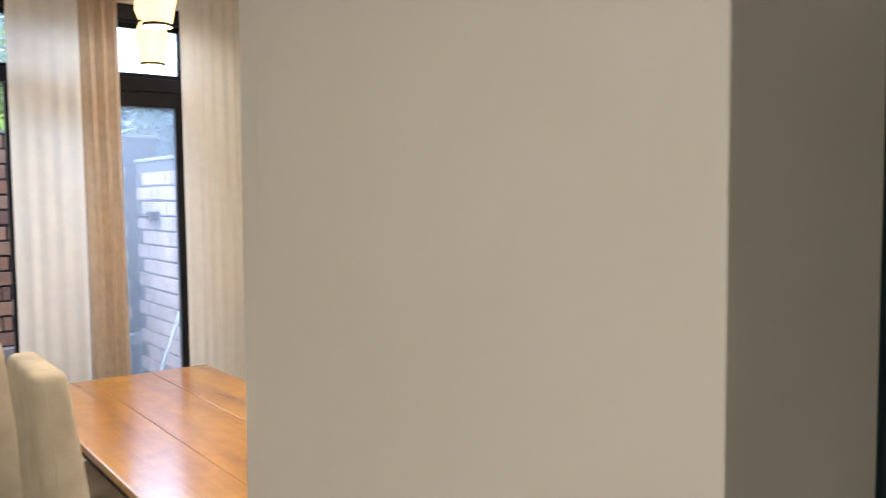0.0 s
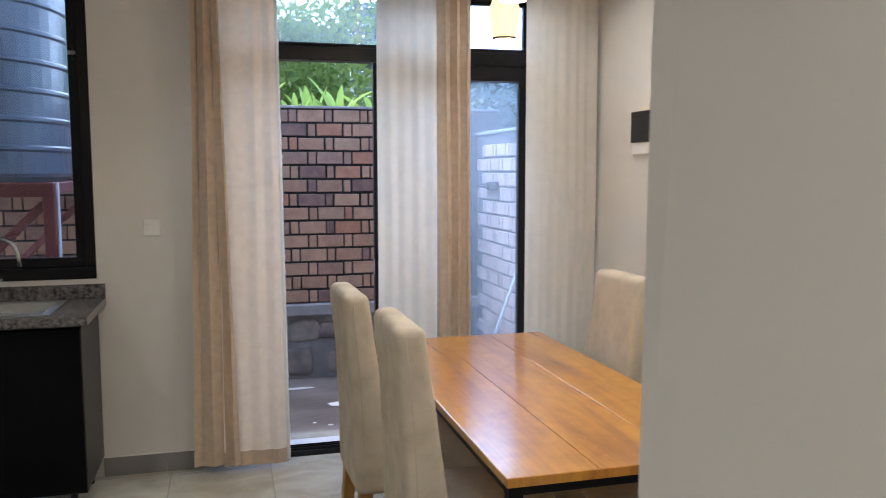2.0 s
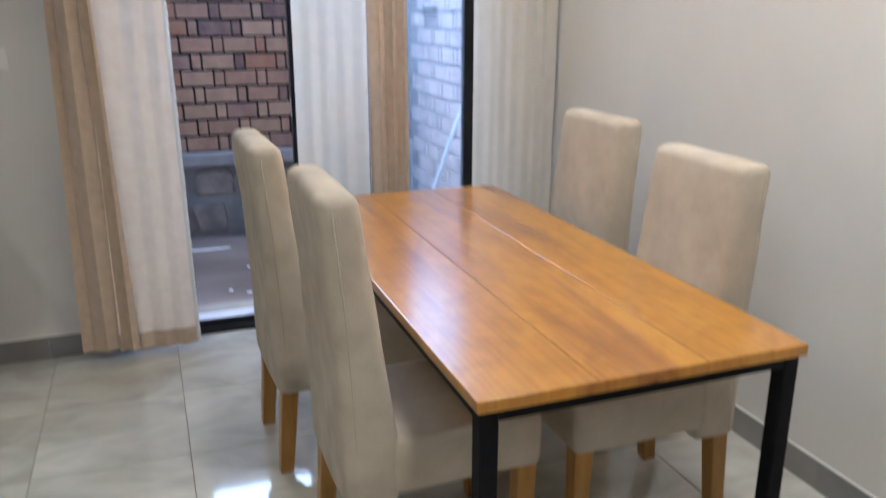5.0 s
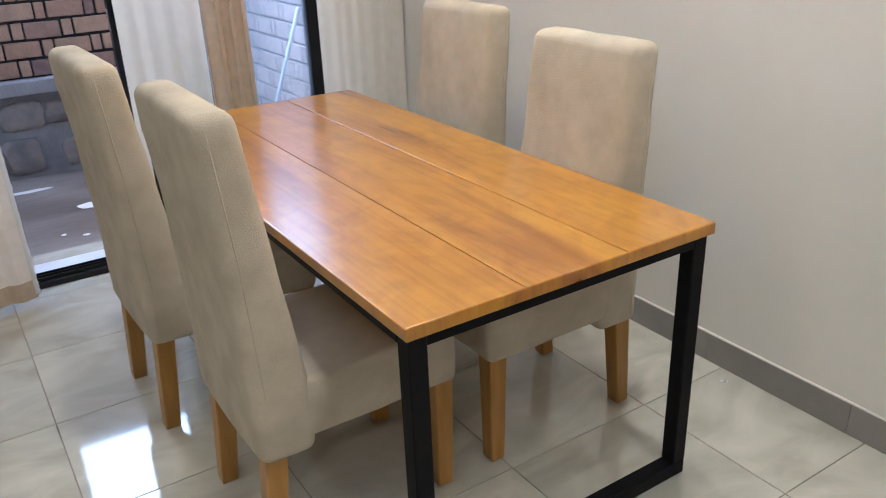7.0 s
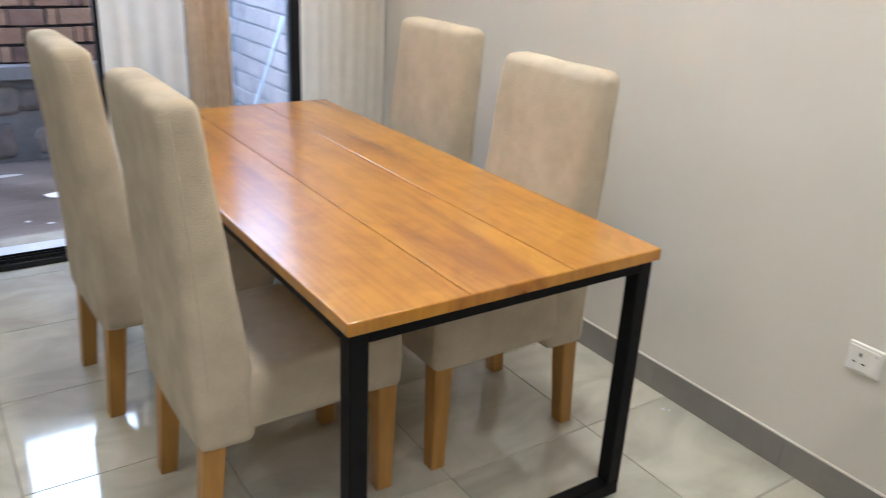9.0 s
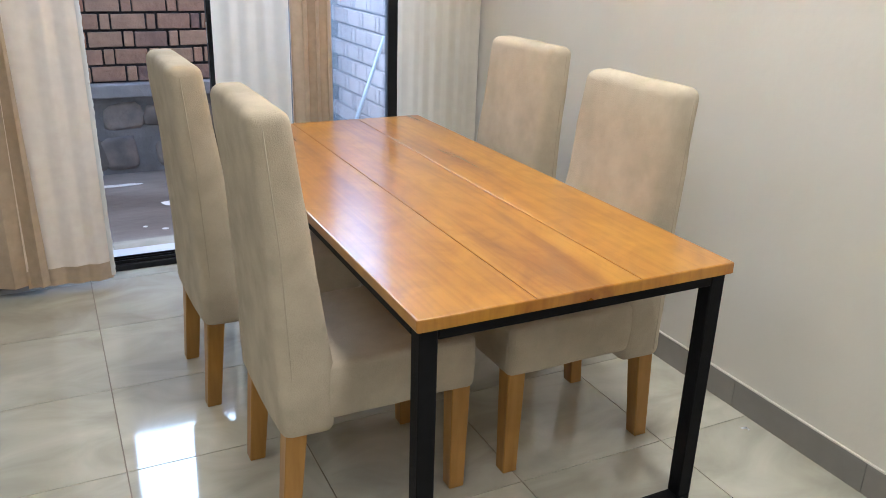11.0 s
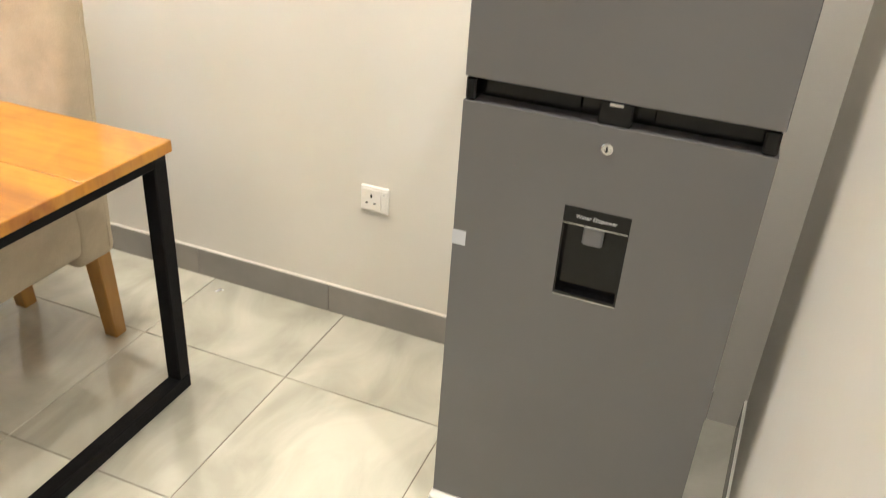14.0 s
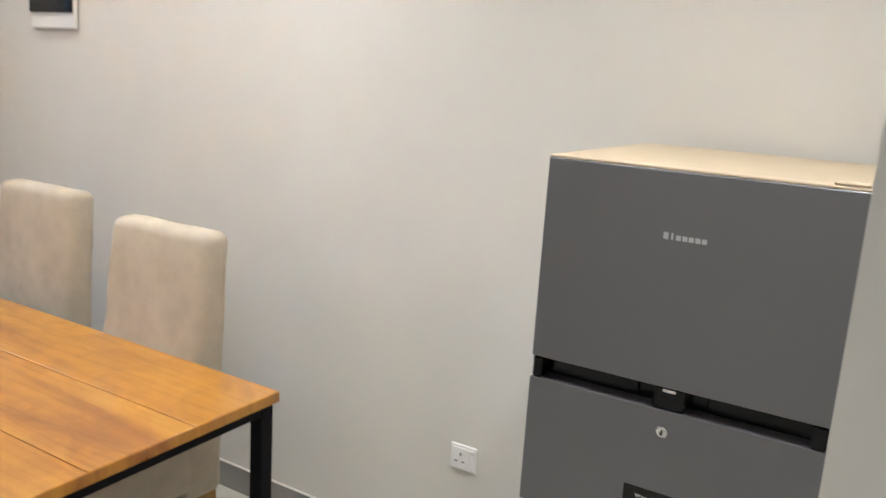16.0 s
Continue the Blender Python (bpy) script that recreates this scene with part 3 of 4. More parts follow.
frilled_edge(lined, -1.885, -0.127, 0.05, CUR_TOP, 0.05)
curtain("curtain", -1.345, -1.005, -0.12, 0.03, CUR_TOP, SHEER, 4, 0.006, "white sheer curtain hanging in soft folds", 7, G)
curtain("curtain", -1.005, -0.81, -0.13, 0.03, CUR_TOP, BEIGE, 3, 0.032, "beige drape gathered between white sheers", 11, G)
curtain("curtain", -0.475, -0.03, -0.12, 0.03, CUR_TOP, SHEER, 7, 0.005, "cream sheer curtain in the room corner", 15, G)
# cloth and pole stand in for an unidentified dark bluish surface beyond the partition
curtain("curtain", -1.585, -0.06, -4.16, 0.03, 2.6, TEAL, 12, 0.02, "dark teal cloth in the next room, stand-in for an unidentified surface", 31, "")
structure("trim_stand_in_pole", boxes((-1.59, -4.18, 2.601, -0.01, -4.14, 2.63)), STEEL, "black pole added to carry the stand-in teal cloth")
structure("trim_curtain_track", boxes((-2.5, -0.15, CUR_TOP, -0.02, -0.10, CEILING - 0.001)), WHITE, "white ceiling curtain track")


# ---------------------------------------------------------------- patio door and kitchen window
def frame_bar(rows, parent, name="frame_bar"):
    for r in rows:
        part(name, boxes(r, bevel=0.003), BLACK, parent)


door = tagged(new("door_1"), "black aluminium sliding patio door standing half open", "door", "", "structure")
L, R, T = DOOR_L, DOOR_R, DOOR_TOP
frame_bar([(L, 0.03, 0.0, R, 0.13, 0.03), (L, 0.03, T - 0.085, R, 0.13, T), (L, 0.03, 0.03, L + 0.06, 0.13, T - 0.085), (R - 0.055, 0.03, 0.03, R, 0.13, T - 0.085),
           (L + 0.06, 0.03, 2.25, R - 0.055, 0.13, 2.325)], door)
for yy in (0.05, 0.08, 0.11):
    part("track_rib", boxes((L + 0.06, yy - 0.003, 0.0302, R - 0.056, yy + 0.003, 0.045)), BLACK, door)


def sash(x0, x1, y, z0, z1, s, top):
    b = part("sash", boxes((x0, y, z0, x0 + s, y + 0.035, z1), (x1 - s, y, z0, x1, y + 0.035, z1), (x0 + s, y, z0, x1 - s, y + 0.035, z0 + s), (x0 + s, y, z1 - top, x1 - s, y + 0.035, z1)), BLACK, door)
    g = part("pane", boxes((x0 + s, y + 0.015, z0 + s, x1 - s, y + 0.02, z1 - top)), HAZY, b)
    g.visible_shadow = False
    return b


# the moving leaf stands slid over the fixed one
sash(-1.335, -0.40, 0.045, 0.046, 2.248, 0.055, 0.085)
sash(-1.300, R - 0.056, 0.092, 0.046, 2.248, 0.055, 0.085)
part("handle", boxes((-1.322, 0.028, 1.00, -1.302, 0.044, 1.17), bevel=0.004), STEEL, door)
part("lock_plate", boxes((-1.3365, 0.052, 1.04, -1.3352, 0.072, 1.13)), STAINLESS, door)
# light over the door, its left sash tilted a little
for x0, x1, tilt in ((L + 0.062, -1.25, 6.0), (-1.25, R - 0.057, 0.0)):
    w, h = x1 - x0, T - 0.085 - 2.326
    b = part("vent_sash", boxes((0, 0, -h, 0.03, 0.03, -0.001), (w - 0.03, 0, -h, w, 0.03, -0.001), (0.03, 0, -h, w - 0.03, 0.03, -h + 0.03), (0.03, 0, -0.03, w - 0.03, 0.03, -0.001)), BLACK, door)
    b.matrix_local = pose(x0, 0.085, T - 0.086, tilt)
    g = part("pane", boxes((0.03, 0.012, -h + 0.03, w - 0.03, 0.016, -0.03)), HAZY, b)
    g.visible_shadow = False
part("stay_arm", tube(bmesh.new(), [(-1.85, 0.07, 2.335), (-1.55, 0.11, 2.345), (-1.42, 0.125, 2.352)], 0.006, 6), STEEL, door)
structure("door_sill", boxes((L - 0.05, 0.131, -0.05, R + 0.05, 0.30, 0.012)), SILL, "pale smooth concrete door sill")

win = tagged(new("window_1"), "black aluminium kitchen window above the sink", "window", "", "structure")
frame_bar([(WIN_L, -0.006, WIN_B, WIN_R, 0.11, WIN_B + 0.06), (WIN_L, -0.006, WIN_T - 0.06, WIN_R, 0.11, WIN_T), (WIN_L, -0.006, WIN_B + 0.06, WIN_L + 0.05, 0.11, WIN_T - 0.06),
           (WIN_R - 0.05, -0.006, WIN_B + 0.06, WIN_R, 0.11, WIN_T - 0.06)], win)
frame_bar([(WIN_L + 0.051, 0.03, WIN_B + 0.061, WIN_R - 0.051, 0.09, WIN_B + 0.11), (WIN_L + 0.051, 0.03, WIN_T - 0.11, WIN_R - 0.051, 0.09, WIN_T - 0.061),
           (WIN_L + 0.051, 0.03, WIN_B + 0.11, WIN_L + 0.10, 0.09, WIN_T - 0.11), (WIN_R - 0.10, 0.03, WIN_B + 0.11, WIN_R - 0.051, 0.09, WIN_T - 0.11)], win, "sash_bar")
p = part("pane", boxes((WIN_L + 0.101, 0.068, WIN_B + 0.111, WIN_R - 0.101, 0.072, WIN_T - 0.111)), GLASS, win)
p.visible_shadow = False
part("latch", boxes((WIN_R - 0.085, 0.03, 2.20, WIN_R - 0.065, 0.05, 2.29), (WIN_R - 0.10, 0.02, 2.235, WIN_R - 0.06, 0.035, 2.255), bevel=0.003), STAINLESS, win, "worn metal latch")


# ---------------------------------------------------------------- kitchen run
CT = 0.975
for k, x1 in enumerate((-2.825, -3.60, -4.0)):
    x0 = (-3.598, -3.998, ROOM_W + 0.002)[k]
    cab = thing("base_cabinet", pose(0, 0, 0), "black fronted kitchen base cabinet under granite worktop", "cabinet", "kitchen base cabinets")
    part("carcass", boxes((x0, -0.53, 0.12, x1, -0.012, CT - 0.042), bevel=0.001), CABSIDE, cab)
    xm = (x0 + x1) / 2
    for xa, xb in ((x0 + 0.002, xm - 0.002), (xm + 0.002, x1 - 0.002)):
        part("cabinet_door", boxes((xa, -0.552, 0.13, xb, -0.532, CT - 0.06), bevel=0.002), CABBLACK, cab)
    for lx in (x0 + 0.07, x1 - 0.07):
        for ly in (-0.48, -0.08):
            part("leg", lathe(bmesh.new(), [(0, 0), (0.028, 0), (0.028, 0.012), (0.016, 0.02), (0.016, 0.119), (0, 0.119)], 14, lx, ly), GLOSSBLACK, cab)
# granite worktop with a hole for the basin, and its upstand
SX0, SX1, SY0, SY1 = -3.74, -2.975, -0.51, -0.085
top = thing("worktop", pose(0, 0, 0), "speckled grey granite worktop with upstand", "worktop")
part("slab", boxes((ROOM_W + 0.002, -0.60, CT - 0.04, SX0, -0.003, CT), (SX1, -0.60, CT - 0.04, -2.785, -0.003, CT), (SX0, -0.60, CT - 0.04, SX1, SY0, CT), (SX0, SY1, CT - 0.04, SX1, -0.003, CT)), GRANITE, top)
part("upstand", boxes((ROOM_W + 0.002, -0.024, CT + 0.0005, -2.785, -0.003, CT + 0.075), bevel=0.002), GRANITE, top)
sink = thing("sink", pose(0, 0, 0), "stainless steel kitchen sink set into granite", "sink")
bm = bmesh.new()
box(bm, SX0 - 0.02, SY0 - 0.02, CT + 0.0005, SX0 + 0.02, SY1 + 0.02, CT + 0.006)
box(bm, SX1 - 0.02, SY0 - 0.02, CT + 0.0005, SX1 + 0.02, SY1 + 0.02, CT + 0.006)
box(bm, SX0 + 0.02, SY0 - 0.02, CT + 0.0005, SX1 - 0.02, SY0 + 0.02, CT + 0.006)
box(bm, SX0 + 0.02, SY1 - 0.02, CT + 0.0005, SX1 - 0.02, SY1 + 0.02, CT + 0.006)
part("rim", bm, STAINLESS, sink)
bm = bmesh.new()
lo = [bm.verts.new(v) for v in ((SX0 + 0.05, SY0 + 0.05, CT - 0.16), (SX1 - 0.05, SY0 + 0.05, CT - 0.16), (SX1 - 0.05, SY1 - 0.05, CT - 0.16), (SX0 + 0.05, SY1 - 0.05, CT - 0.16))]
hi = [bm.verts.new(v) for v in ((SX0 + 0.018, SY0 + 0.018, CT + 0.002), (SX1 - 0.018, SY0 + 0.018, CT + 0.002), (SX1 - 0.018, SY1 - 0.018, CT + 0.002), (SX0 + 0.018, SY1 - 0.018, CT + 0.002))]
bm.faces.new(lo)
for k in range(4):
    bm.faces.new((lo[k], lo[(k + 1) % 4], hi[(k + 1) % 4], hi[k]))
part("basin", bm, STAINLESS, sink)
tap = thing("kitchen_tap", pose(-3.36, -0.045, CT), "chrome swan-neck kitchen tap behind the sink", "tap")
part("base", lathe(bmesh.new(), [(0, 0.0005), (0.026, 0.0005), (0.026, 0.01), (0.02, 0.03), (0.02, 0.07), (0.012, 0.075), (0, 0.075)], 20), CHROME, tap, smooth=True)
part("spout", tube(bmesh.new(), [(0, 0, 0.07)] + [(0.10 - 0.10 * math.cos(a), -0.05 + 0.05 * math.cos(a), 0.24 + 0.09 * math.sin(a)) for a in [math.pi * k / 12 for k in range(13)]] + [(0.205, -0.105, 0.19)], 0.011, 12), CHROME, tap, smooth=True)
part("lever", tube(bmesh.new(), [(0.015, 0, 0.055), (0.05, 0.0, 0.075), (0.10, -0.01, 0.125)], 0.006, 8), CHROME, tap, smooth=True)


# ---------------------------------------------------------------- small fixtures on the walls
def breaker_box():
    b = thing("breaker_box", pose(0, -0.685, 1.838), "white plastic breaker box with smoked black cover on the wall", "breaker box")
    part("case", boxes((-0.022, -0.145, -0.116, -0.001, 0.142, 0.116), bevel=0.005), WHITE, b)
    c = part("cover", boxes((-0.032, -0.143, -0.052, -0.0225, 0.140, 0.113), bevel=0.003), GLOSSBLACK, b, "smoked black cover")
    part("hinge_tab", boxes((-0.034, -0.1465, 0.062, -0.023, -0.1432, 0.078), bevel=0.001), GLOSSBLACK, c)
    part("catch", boxes((-0.030, -0.1465, -0.005, -0.023, -0.1432, 0.005), bevel=0.001), WHITE, c)


breaker_box()


def socket():
    s = thing("wall_socket", pose(0, -2.724, 0.455), "white plastic wall socket with switch", "socket")
    part("plate", boxes((-0.009, -0.047, -0.043, -0.0005, 0.047, 0.043), bevel=0.003), WHITE, s)
    part("face", boxes((-0.012, -0.022, -0.034, -0.0092, 0.041, 0.034), bevel=0.001), WHITE, s)
    part("rocker", boxes((-0.013, -0.041, -0.034, -0.0092, -0.025, 0.034), bevel=0.0015), WHITE, s)
    part("pin_hole", boxes((-0.0126, 0.007, 0.006, -0.0119, 0.012, 0.018)), GLOSSBLACK, s)
    for y in (-0.006, 0.020):
        part("pin_hole", boxes((-0.0126, y, -0.014, -0.0119, y + 0.008, -0.010)), GLOSSBLACK, s)
    part("lamp_chip", boxes((-0.0136, -0.036, 0.022, -0.0129, -0.030, 0.026)), GREYPL, s)


socket()

# a torn twist of clear tape left on the floor by the skirting
bm = bmesh.new()
rows = []
for k in range(9):
    a = 0.55 * k
    c = Vector((0.004 * math.sin(1.7 * a), -0.016 + 0.004 * k, 0.0045 + 0.003 * math.sin(a)))
    rows.append([bm.verts.new(c + Vector((0.005 * math.cos(a), 0, -0.004 * math.sin(a)))), bm.verts.new(c - Vector((0.005 * math.cos(a), 0, -0.004 * math.sin(a))))])
for r0, r1 in zip(rows, rows[1:]):
    bm.faces.new((r0[0], r0[1], r1[1], r1[0]))
single("tape_scrap", bm, TAPE, pose(-0.075, -2.17, 0, 0, 0, 25), "torn twist of clear tape on the floor", "scrap", smooth=True)


def light_switch():
    s = thing("light_switch", pose(-2.543, 0, 1.343), "white plastic light switch on the wall", "switch")
    part("plate", boxes((-0.043, -0.012, -0.045, 0.043, -0.0005, 0.045), bevel=0.003), SWITCH, s)
    part("frame_ring", boxes((-0.026, -0.0145, -0.027, 0.026, -0.0122, 0.027), bevel=0.001), SWITCH, s)
    part("rocker", boxes((-0.020, -0.0185, -0.021, 0.001, -0.0147, 0.021), bevel=0.0015), SWITCH, s)
    part("rocker", boxes((0.003, -0.0170, -0.021, 0.020, -0.0147, 0.021), bevel=0.0015), SWITCH, s)


light_switch()

# skirting: low tiles along the walls, each piece a part of its run
SKH, SKT = 0.103, 0.009


def skirting(name, start, along, length, out, first):
    """A run of skirting tiles from start, along a unit direction, standing out from the wall by its thickness."""
    run = tagged(new(name), "grey porcelain skirting tiles along the wall", "", "", "structure")
    a, o = Vector(along), Vector(out)
    done, w = 0.0, first
    while done < length - 0.01:
        w = min(w, length - done)
        p0, p1 = Vector(start) + a * (done + 0.0008), Vector(start) + a * (done + w - 0.0008) + o * SKT
        part("skirting_tile", boxes((min(p0.x, p1.x), min(p0.y, p1.y), 0.0005, max(p0.x, p1.x), max(p0.y, p1.y), SKH), bevel=0.001), SKIRT, run)
        q0, q1 = Vector(start) + a * done + o * 0.0005, Vector(start) + a * (done + w) + o * (SKT - 0.001)
        part("caulk", boxes((min(q0.x, q1.x), min(q0.y, q1.y), SKH + 0.0002, max(q0.x, q1.x), max(q0.y, q1.y), SKH + 0.005)), PAINT, run)
        done, w = done + w, SX_T
    return run


SX_T = 0.52
skirting("baseboard_east", (0, -0.012, 0), (0, -1, 0), -NIB_N - 0.024, (-1, 0, 0), 0.47)
skirting("baseboard_north", (-2.83, 0, 0), (1, 0, 0), 0.60, (0, -1, 0), 0.32)
skirting("baseboard_north_corner", (DOOR_R + 0.005, 0, 0), (1, 0, 0), 0.315, (0, -1, 0), 0.30)
run = skirting("baseboard_partition", (-0.012, 0, 0), (-1, 0, 0), -NIB_X - 0.012, (0, 1, 0), 0.45)
run.matrix_world = pose(0, NIB_N - 0.08, 0, 0, 0, -math.degrees(math.atan2(0.078, -NIB_X)))
skirting("baseboard_partition_end", (NIB_X, NIB_N + SKT, 0), (0, -1, 0), NIB_N + SKT - NIB_S, (-1, 0, 0), 0.52)


# ---------------------------------------------------------------- pendants and downlights
AMBER = mat("amber_glass", (0.85, 0.55, 0.2), 0.15)
AMBER.node_tree.nodes["Principled BSDF"].inputs["Emission Color"].default_value = (1.0, 0.62, 0.22, 1)
AMBER.node_tree.nodes["Principled BSDF"].inputs["Emission Strength"].default_value = 0.5
BULB = emitter("bulb_glow", (1.0, 0.85, 0.6), 8.0)
LED = emitter("downlight_glow", (1.0, 0.88, 0.72), 6.0)


def pendant(x, y, z):
    p = thing("pendant_lamp", pose(x, y, z), "glowing amber glass pendant lamp hanging over the table", "lamp", "pendant lamps")
    part("shade", lathe(bmesh.new(), [(0.036, 0.36), (0.066, 0.26), (0.068, 0.235), (0.048, 0.185), (0.070, 0.13), (0.072, 0.115), (0.052, 0.015), (0.050, 0.0)], 36), AMBER, p, "glowing amber glass", smooth=True)
    part("lower_ring", lathe(bmesh.new(), [(0.0505, 0.0), (0.0525, 0.0), (0.0532, 0.010), (0.0512, 0.010), (0.0505, 0.0)], 36), CORD, p)
    part("waist_ring", lathe(bmesh.new(), [(0.0485, 0.180), (0.0505, 0.180), (0.0505, 0.190), (0.0485, 0.190), (0.0485, 0.180)], 36), CORD, p)
    part("cap", lathe(bmesh.new(), [(0, 0.40), (0.03, 0.40), (0.037, 0.355), (0, 0.355)], 24), CORD, p, smooth=False)
    part("bulb", lathe(bmesh.new(), [(0, 0.09), (0.02, 0.095), (0.032, 0.12), (0.03, 0.15), (0.015, 0.19), (0, 0.19)], 20), BULB, p, smooth=True)
    part("cord", tube(bmesh.new(), [(0, 0, 0.40), (0, 0, CEILING - z - 0.02)], 0.003, 6), CORD, p)
    part("ceiling_rose", lathe(bmesh.new(), [(0, CEILING - z - 0.03), (0.05, CEILING - z - 0.03), (0.05, CEILING - z - 0.001), (0, CEILING - z - 0.001)], 24), CORD, p)
    lamp("pendant_bulb", "POINT", pose(x, y, z + 0.02), P_PENDANT, WARM, size=0.05)


P_PENDANT = 3.3
for px, py, pz in ((-0.945, -1.08, 2.215), (-1.10, -1.62, 2.27)):
    pendant(px, py, pz)
# Unseen; the first two follow wall shadow and glow, the rest add brightness.
for px, py, watts in ((-0.60, -0.62, 1.3), (-0.60, -2.05, 2.2), (-1.15, -2.95, 1.7), (-1.0, -3.78, 2.4), (-2.5, -1.5, 0.9), (-2.75, -3.79, 0.4), (-3.7, -2.2, 2.3), (-3.0, -4.75, 3.8)):
    d = thing("downlight", pose(px, py, CEILING), "small round recessed ceiling downlight, unseen, added for light", "lamp", "ceiling downlights")
    part("trim_ring", lathe(bmesh.new(), [(0.042, -0.001), (0.055, -0.001), (0.055, -0.006), (0.042, -0.008), (0.042, -0.001)], 28), WHITE, d)
    part("led", lathe(bmesh.new(), [(0.0, -0.003), (0.041, -0.003), (0.041, -0.001), (0.0, -0.001)], 28), LED, d)
    lamp("downlight_lamp", "AREA", pose(px, py, CEILING - 0.012), watts, NEUTRAL, size=0.09).data.spread = radians(122)


# ---------------------------------------------------------------- yard
structure("ground", boxes((-150, 0.2, -0.2, 150, 400, -0.06)), YARD, "worn damp concrete yard")
rng = random.Random(11)
PERIOD, LONG, SHORT, COURSE, JOINT = 0.288, 0.205, 0.057, 0.1125, 0.017


def brick_mesh(w, material):
    bm = boxes((0, -0.012, 0, w, 0.03, COURSE - JOINT), bevel=0.004)
    return finish(bm, "brick", material)


def brick_face(wall, origin, along, length, courses, single_from, single_to, material):
    """Courses of long and narrow bricks by turns; those within a stretch of the wall are parts, the rest one joined part."""
    shared = {LONG: [brick_mesh(LONG + e, material) for e in (-0.004, 0.0, 0.003)], SHORT: [brick_mesh(SHORT + e, material) for e in (-0.003, 0.0, 0.003)]}
    rest = bmesh.new()
    turn = math.atan2(along[1], along[0])
    for c in range(courses):
        s = -(PERIOD / 2) * (c % 2) - rng.uniform(0, 0.02)
        k = 0
        while s < length:
            w = LONG if k % 2 == 0 else SHORT
            if s >= 0 and s + w <= length:
                z = origin[2] + c * COURSE + JOINT / 2
                x, y = origin[0] + along[0] * s, origin[1] + along[1] * s
                if single_from <= s <= single_to:
                    b = new("brick", rng.choice(shared[w]))
                    b.parent = wall
                    b.matrix_local = pose(x, y, z + rng.uniform(-0.002, 0.002), rng.uniform(-0.6, 0.6), rng.uniform(-0.6, 0.6), math.degrees(turn))
                else:
                    m = pose(x, y, z, 0, 0, math.degrees(turn))
                    for v in box(rest, 0, -0.012, 0, w, 0.03, COURSE - JOINT):
                        v.co = m @ v.co
            s += w + 0.013
            k += 1
    if rest.verts:
        r = part("bricks_beyond", rest, BRICK_REST, wall, "the rest of the brick courses")
        tagged(r, "", "", "", "stuff")
    else:
        rest.free()


BRICK_REST = BRICK.copy()
BRICK_REST.name = "brick_joined"
nt = BRICK_REST.node_tree
geo = nt.nodes.new("ShaderNodeNewGeometry")
for link in [l for l in nt.links if l.from_node.bl_idname == "ShaderNodeObjectInfo"]:
    to = link.to_socket
    nt.links.remove(link)
    nt.links.new(geo.outputs["Random Per Island"], to)
# each brick also leans towards red, grey-violet or buff
for m, src in ((BRICK, "ShaderNodeObjectInfo"), (BRICK_REST, "ShaderNodeNewGeometry")):
    nt = m.node_tree
    node = [n for n in nt.nodes if n.bl_idname == src][0]
    rnd = node.outputs["Random"] if src == "ShaderNodeObjectInfo" else node.outputs["Random Per Island"]
    mul, fr, ramp, mix = (nt.nodes.new("ShaderNode" + k) for k in ("Math", "Math", "ValToRGB", "Mix"))
    mul.operation, fr.operation = "MULTIPLY", "FRACT"
    mul.inputs[1].default_value = 7.31
    nt.links.new(rnd, mul.inputs[0])
    nt.links.new(mul.outputs[0], fr.inputs[0])
    nt.links.new(fr.outputs[0], ramp.inputs[0])
    ramp.color_ramp.interpolation = "CONSTANT"
    els = ramp.color_ramp.elements
    els[0].color, els[1].color, els[1].position = (0.39, 0.235, 0.145, 1), (0.15, 0.095, 0.085, 1), 0.92
    for pos, col in ((0.30, (0.44, 0.285, 0.175, 1)), (0.56, (0.30, 0.19, 0.14, 1)), (0.78, (0.40, 0.185, 0.10, 1))):
        els.new(pos).color = col
    mix.data_type = "RGBA"
    mix.inputs["Factor"].default_value = 0.65
    b = nt.nodes["Principled BSDF"]
    old = b.inputs["Base Color"].links[0].from_socket
    nt.links.new(old, mix.inputs["A"])
    nt.links.new(ramp.outputs[0], mix.inputs["B"])
    nt.links.new(mix.outputs["Result"], b.inputs["Base Color"])

PLINTH_TOP, WALL_TOP = 0.56, 2.135
wall_yard = structure("wall_yard", boxes((-8, YARD_Y + 0.012, PLINTH_TOP, SIDE_X + 0.2, YARD_Y + 0.2, WALL_TOP)), MORTAR, "brick yard wall with dark raked joints")
part("coping", boxes((-8, YARD_Y - 0.02, WALL_TOP + 0.001, SIDE_X + 0.21, YARD_Y + 0.22, WALL_TOP + 0.022), bevel=0.003), CONCRETE, wall_yard, "thin pale mortar coping")
wall_side = structure("wall_side", boxes((SIDE_X + 0.012, 0.21, -0.06, SIDE_X + 0.2, YARD_Y - 0.001, 1.93)), LITMORTAR, "brick side wall of the yard, paled for skylight and haze")
part("coping", boxes((SIDE_X - 0.01, 0.21, 1.931, SIDE_X + 0.21, YARD_Y - 0.002, 1.955), bevel=0.003), CONCRETE, wall_side)
plinth = structure("plinth", boxes((-8, YARD_Y - 0.03, -0.06, SIDE_X, YARD_Y + 0.2, PLINTH_TOP - 0.09)), MORTARLIGHT, "rubble stone plinth under the yard wall")
part("ledge", boxes((-8, YARD_Y - 0.09, PLINTH_TOP - 0.089, SIDE_X + 0.008, YARD_Y + 0.2, PLINTH_TOP - 0.002), bevel=0.006), CONCRETE, plinth, "cast concrete ledge")
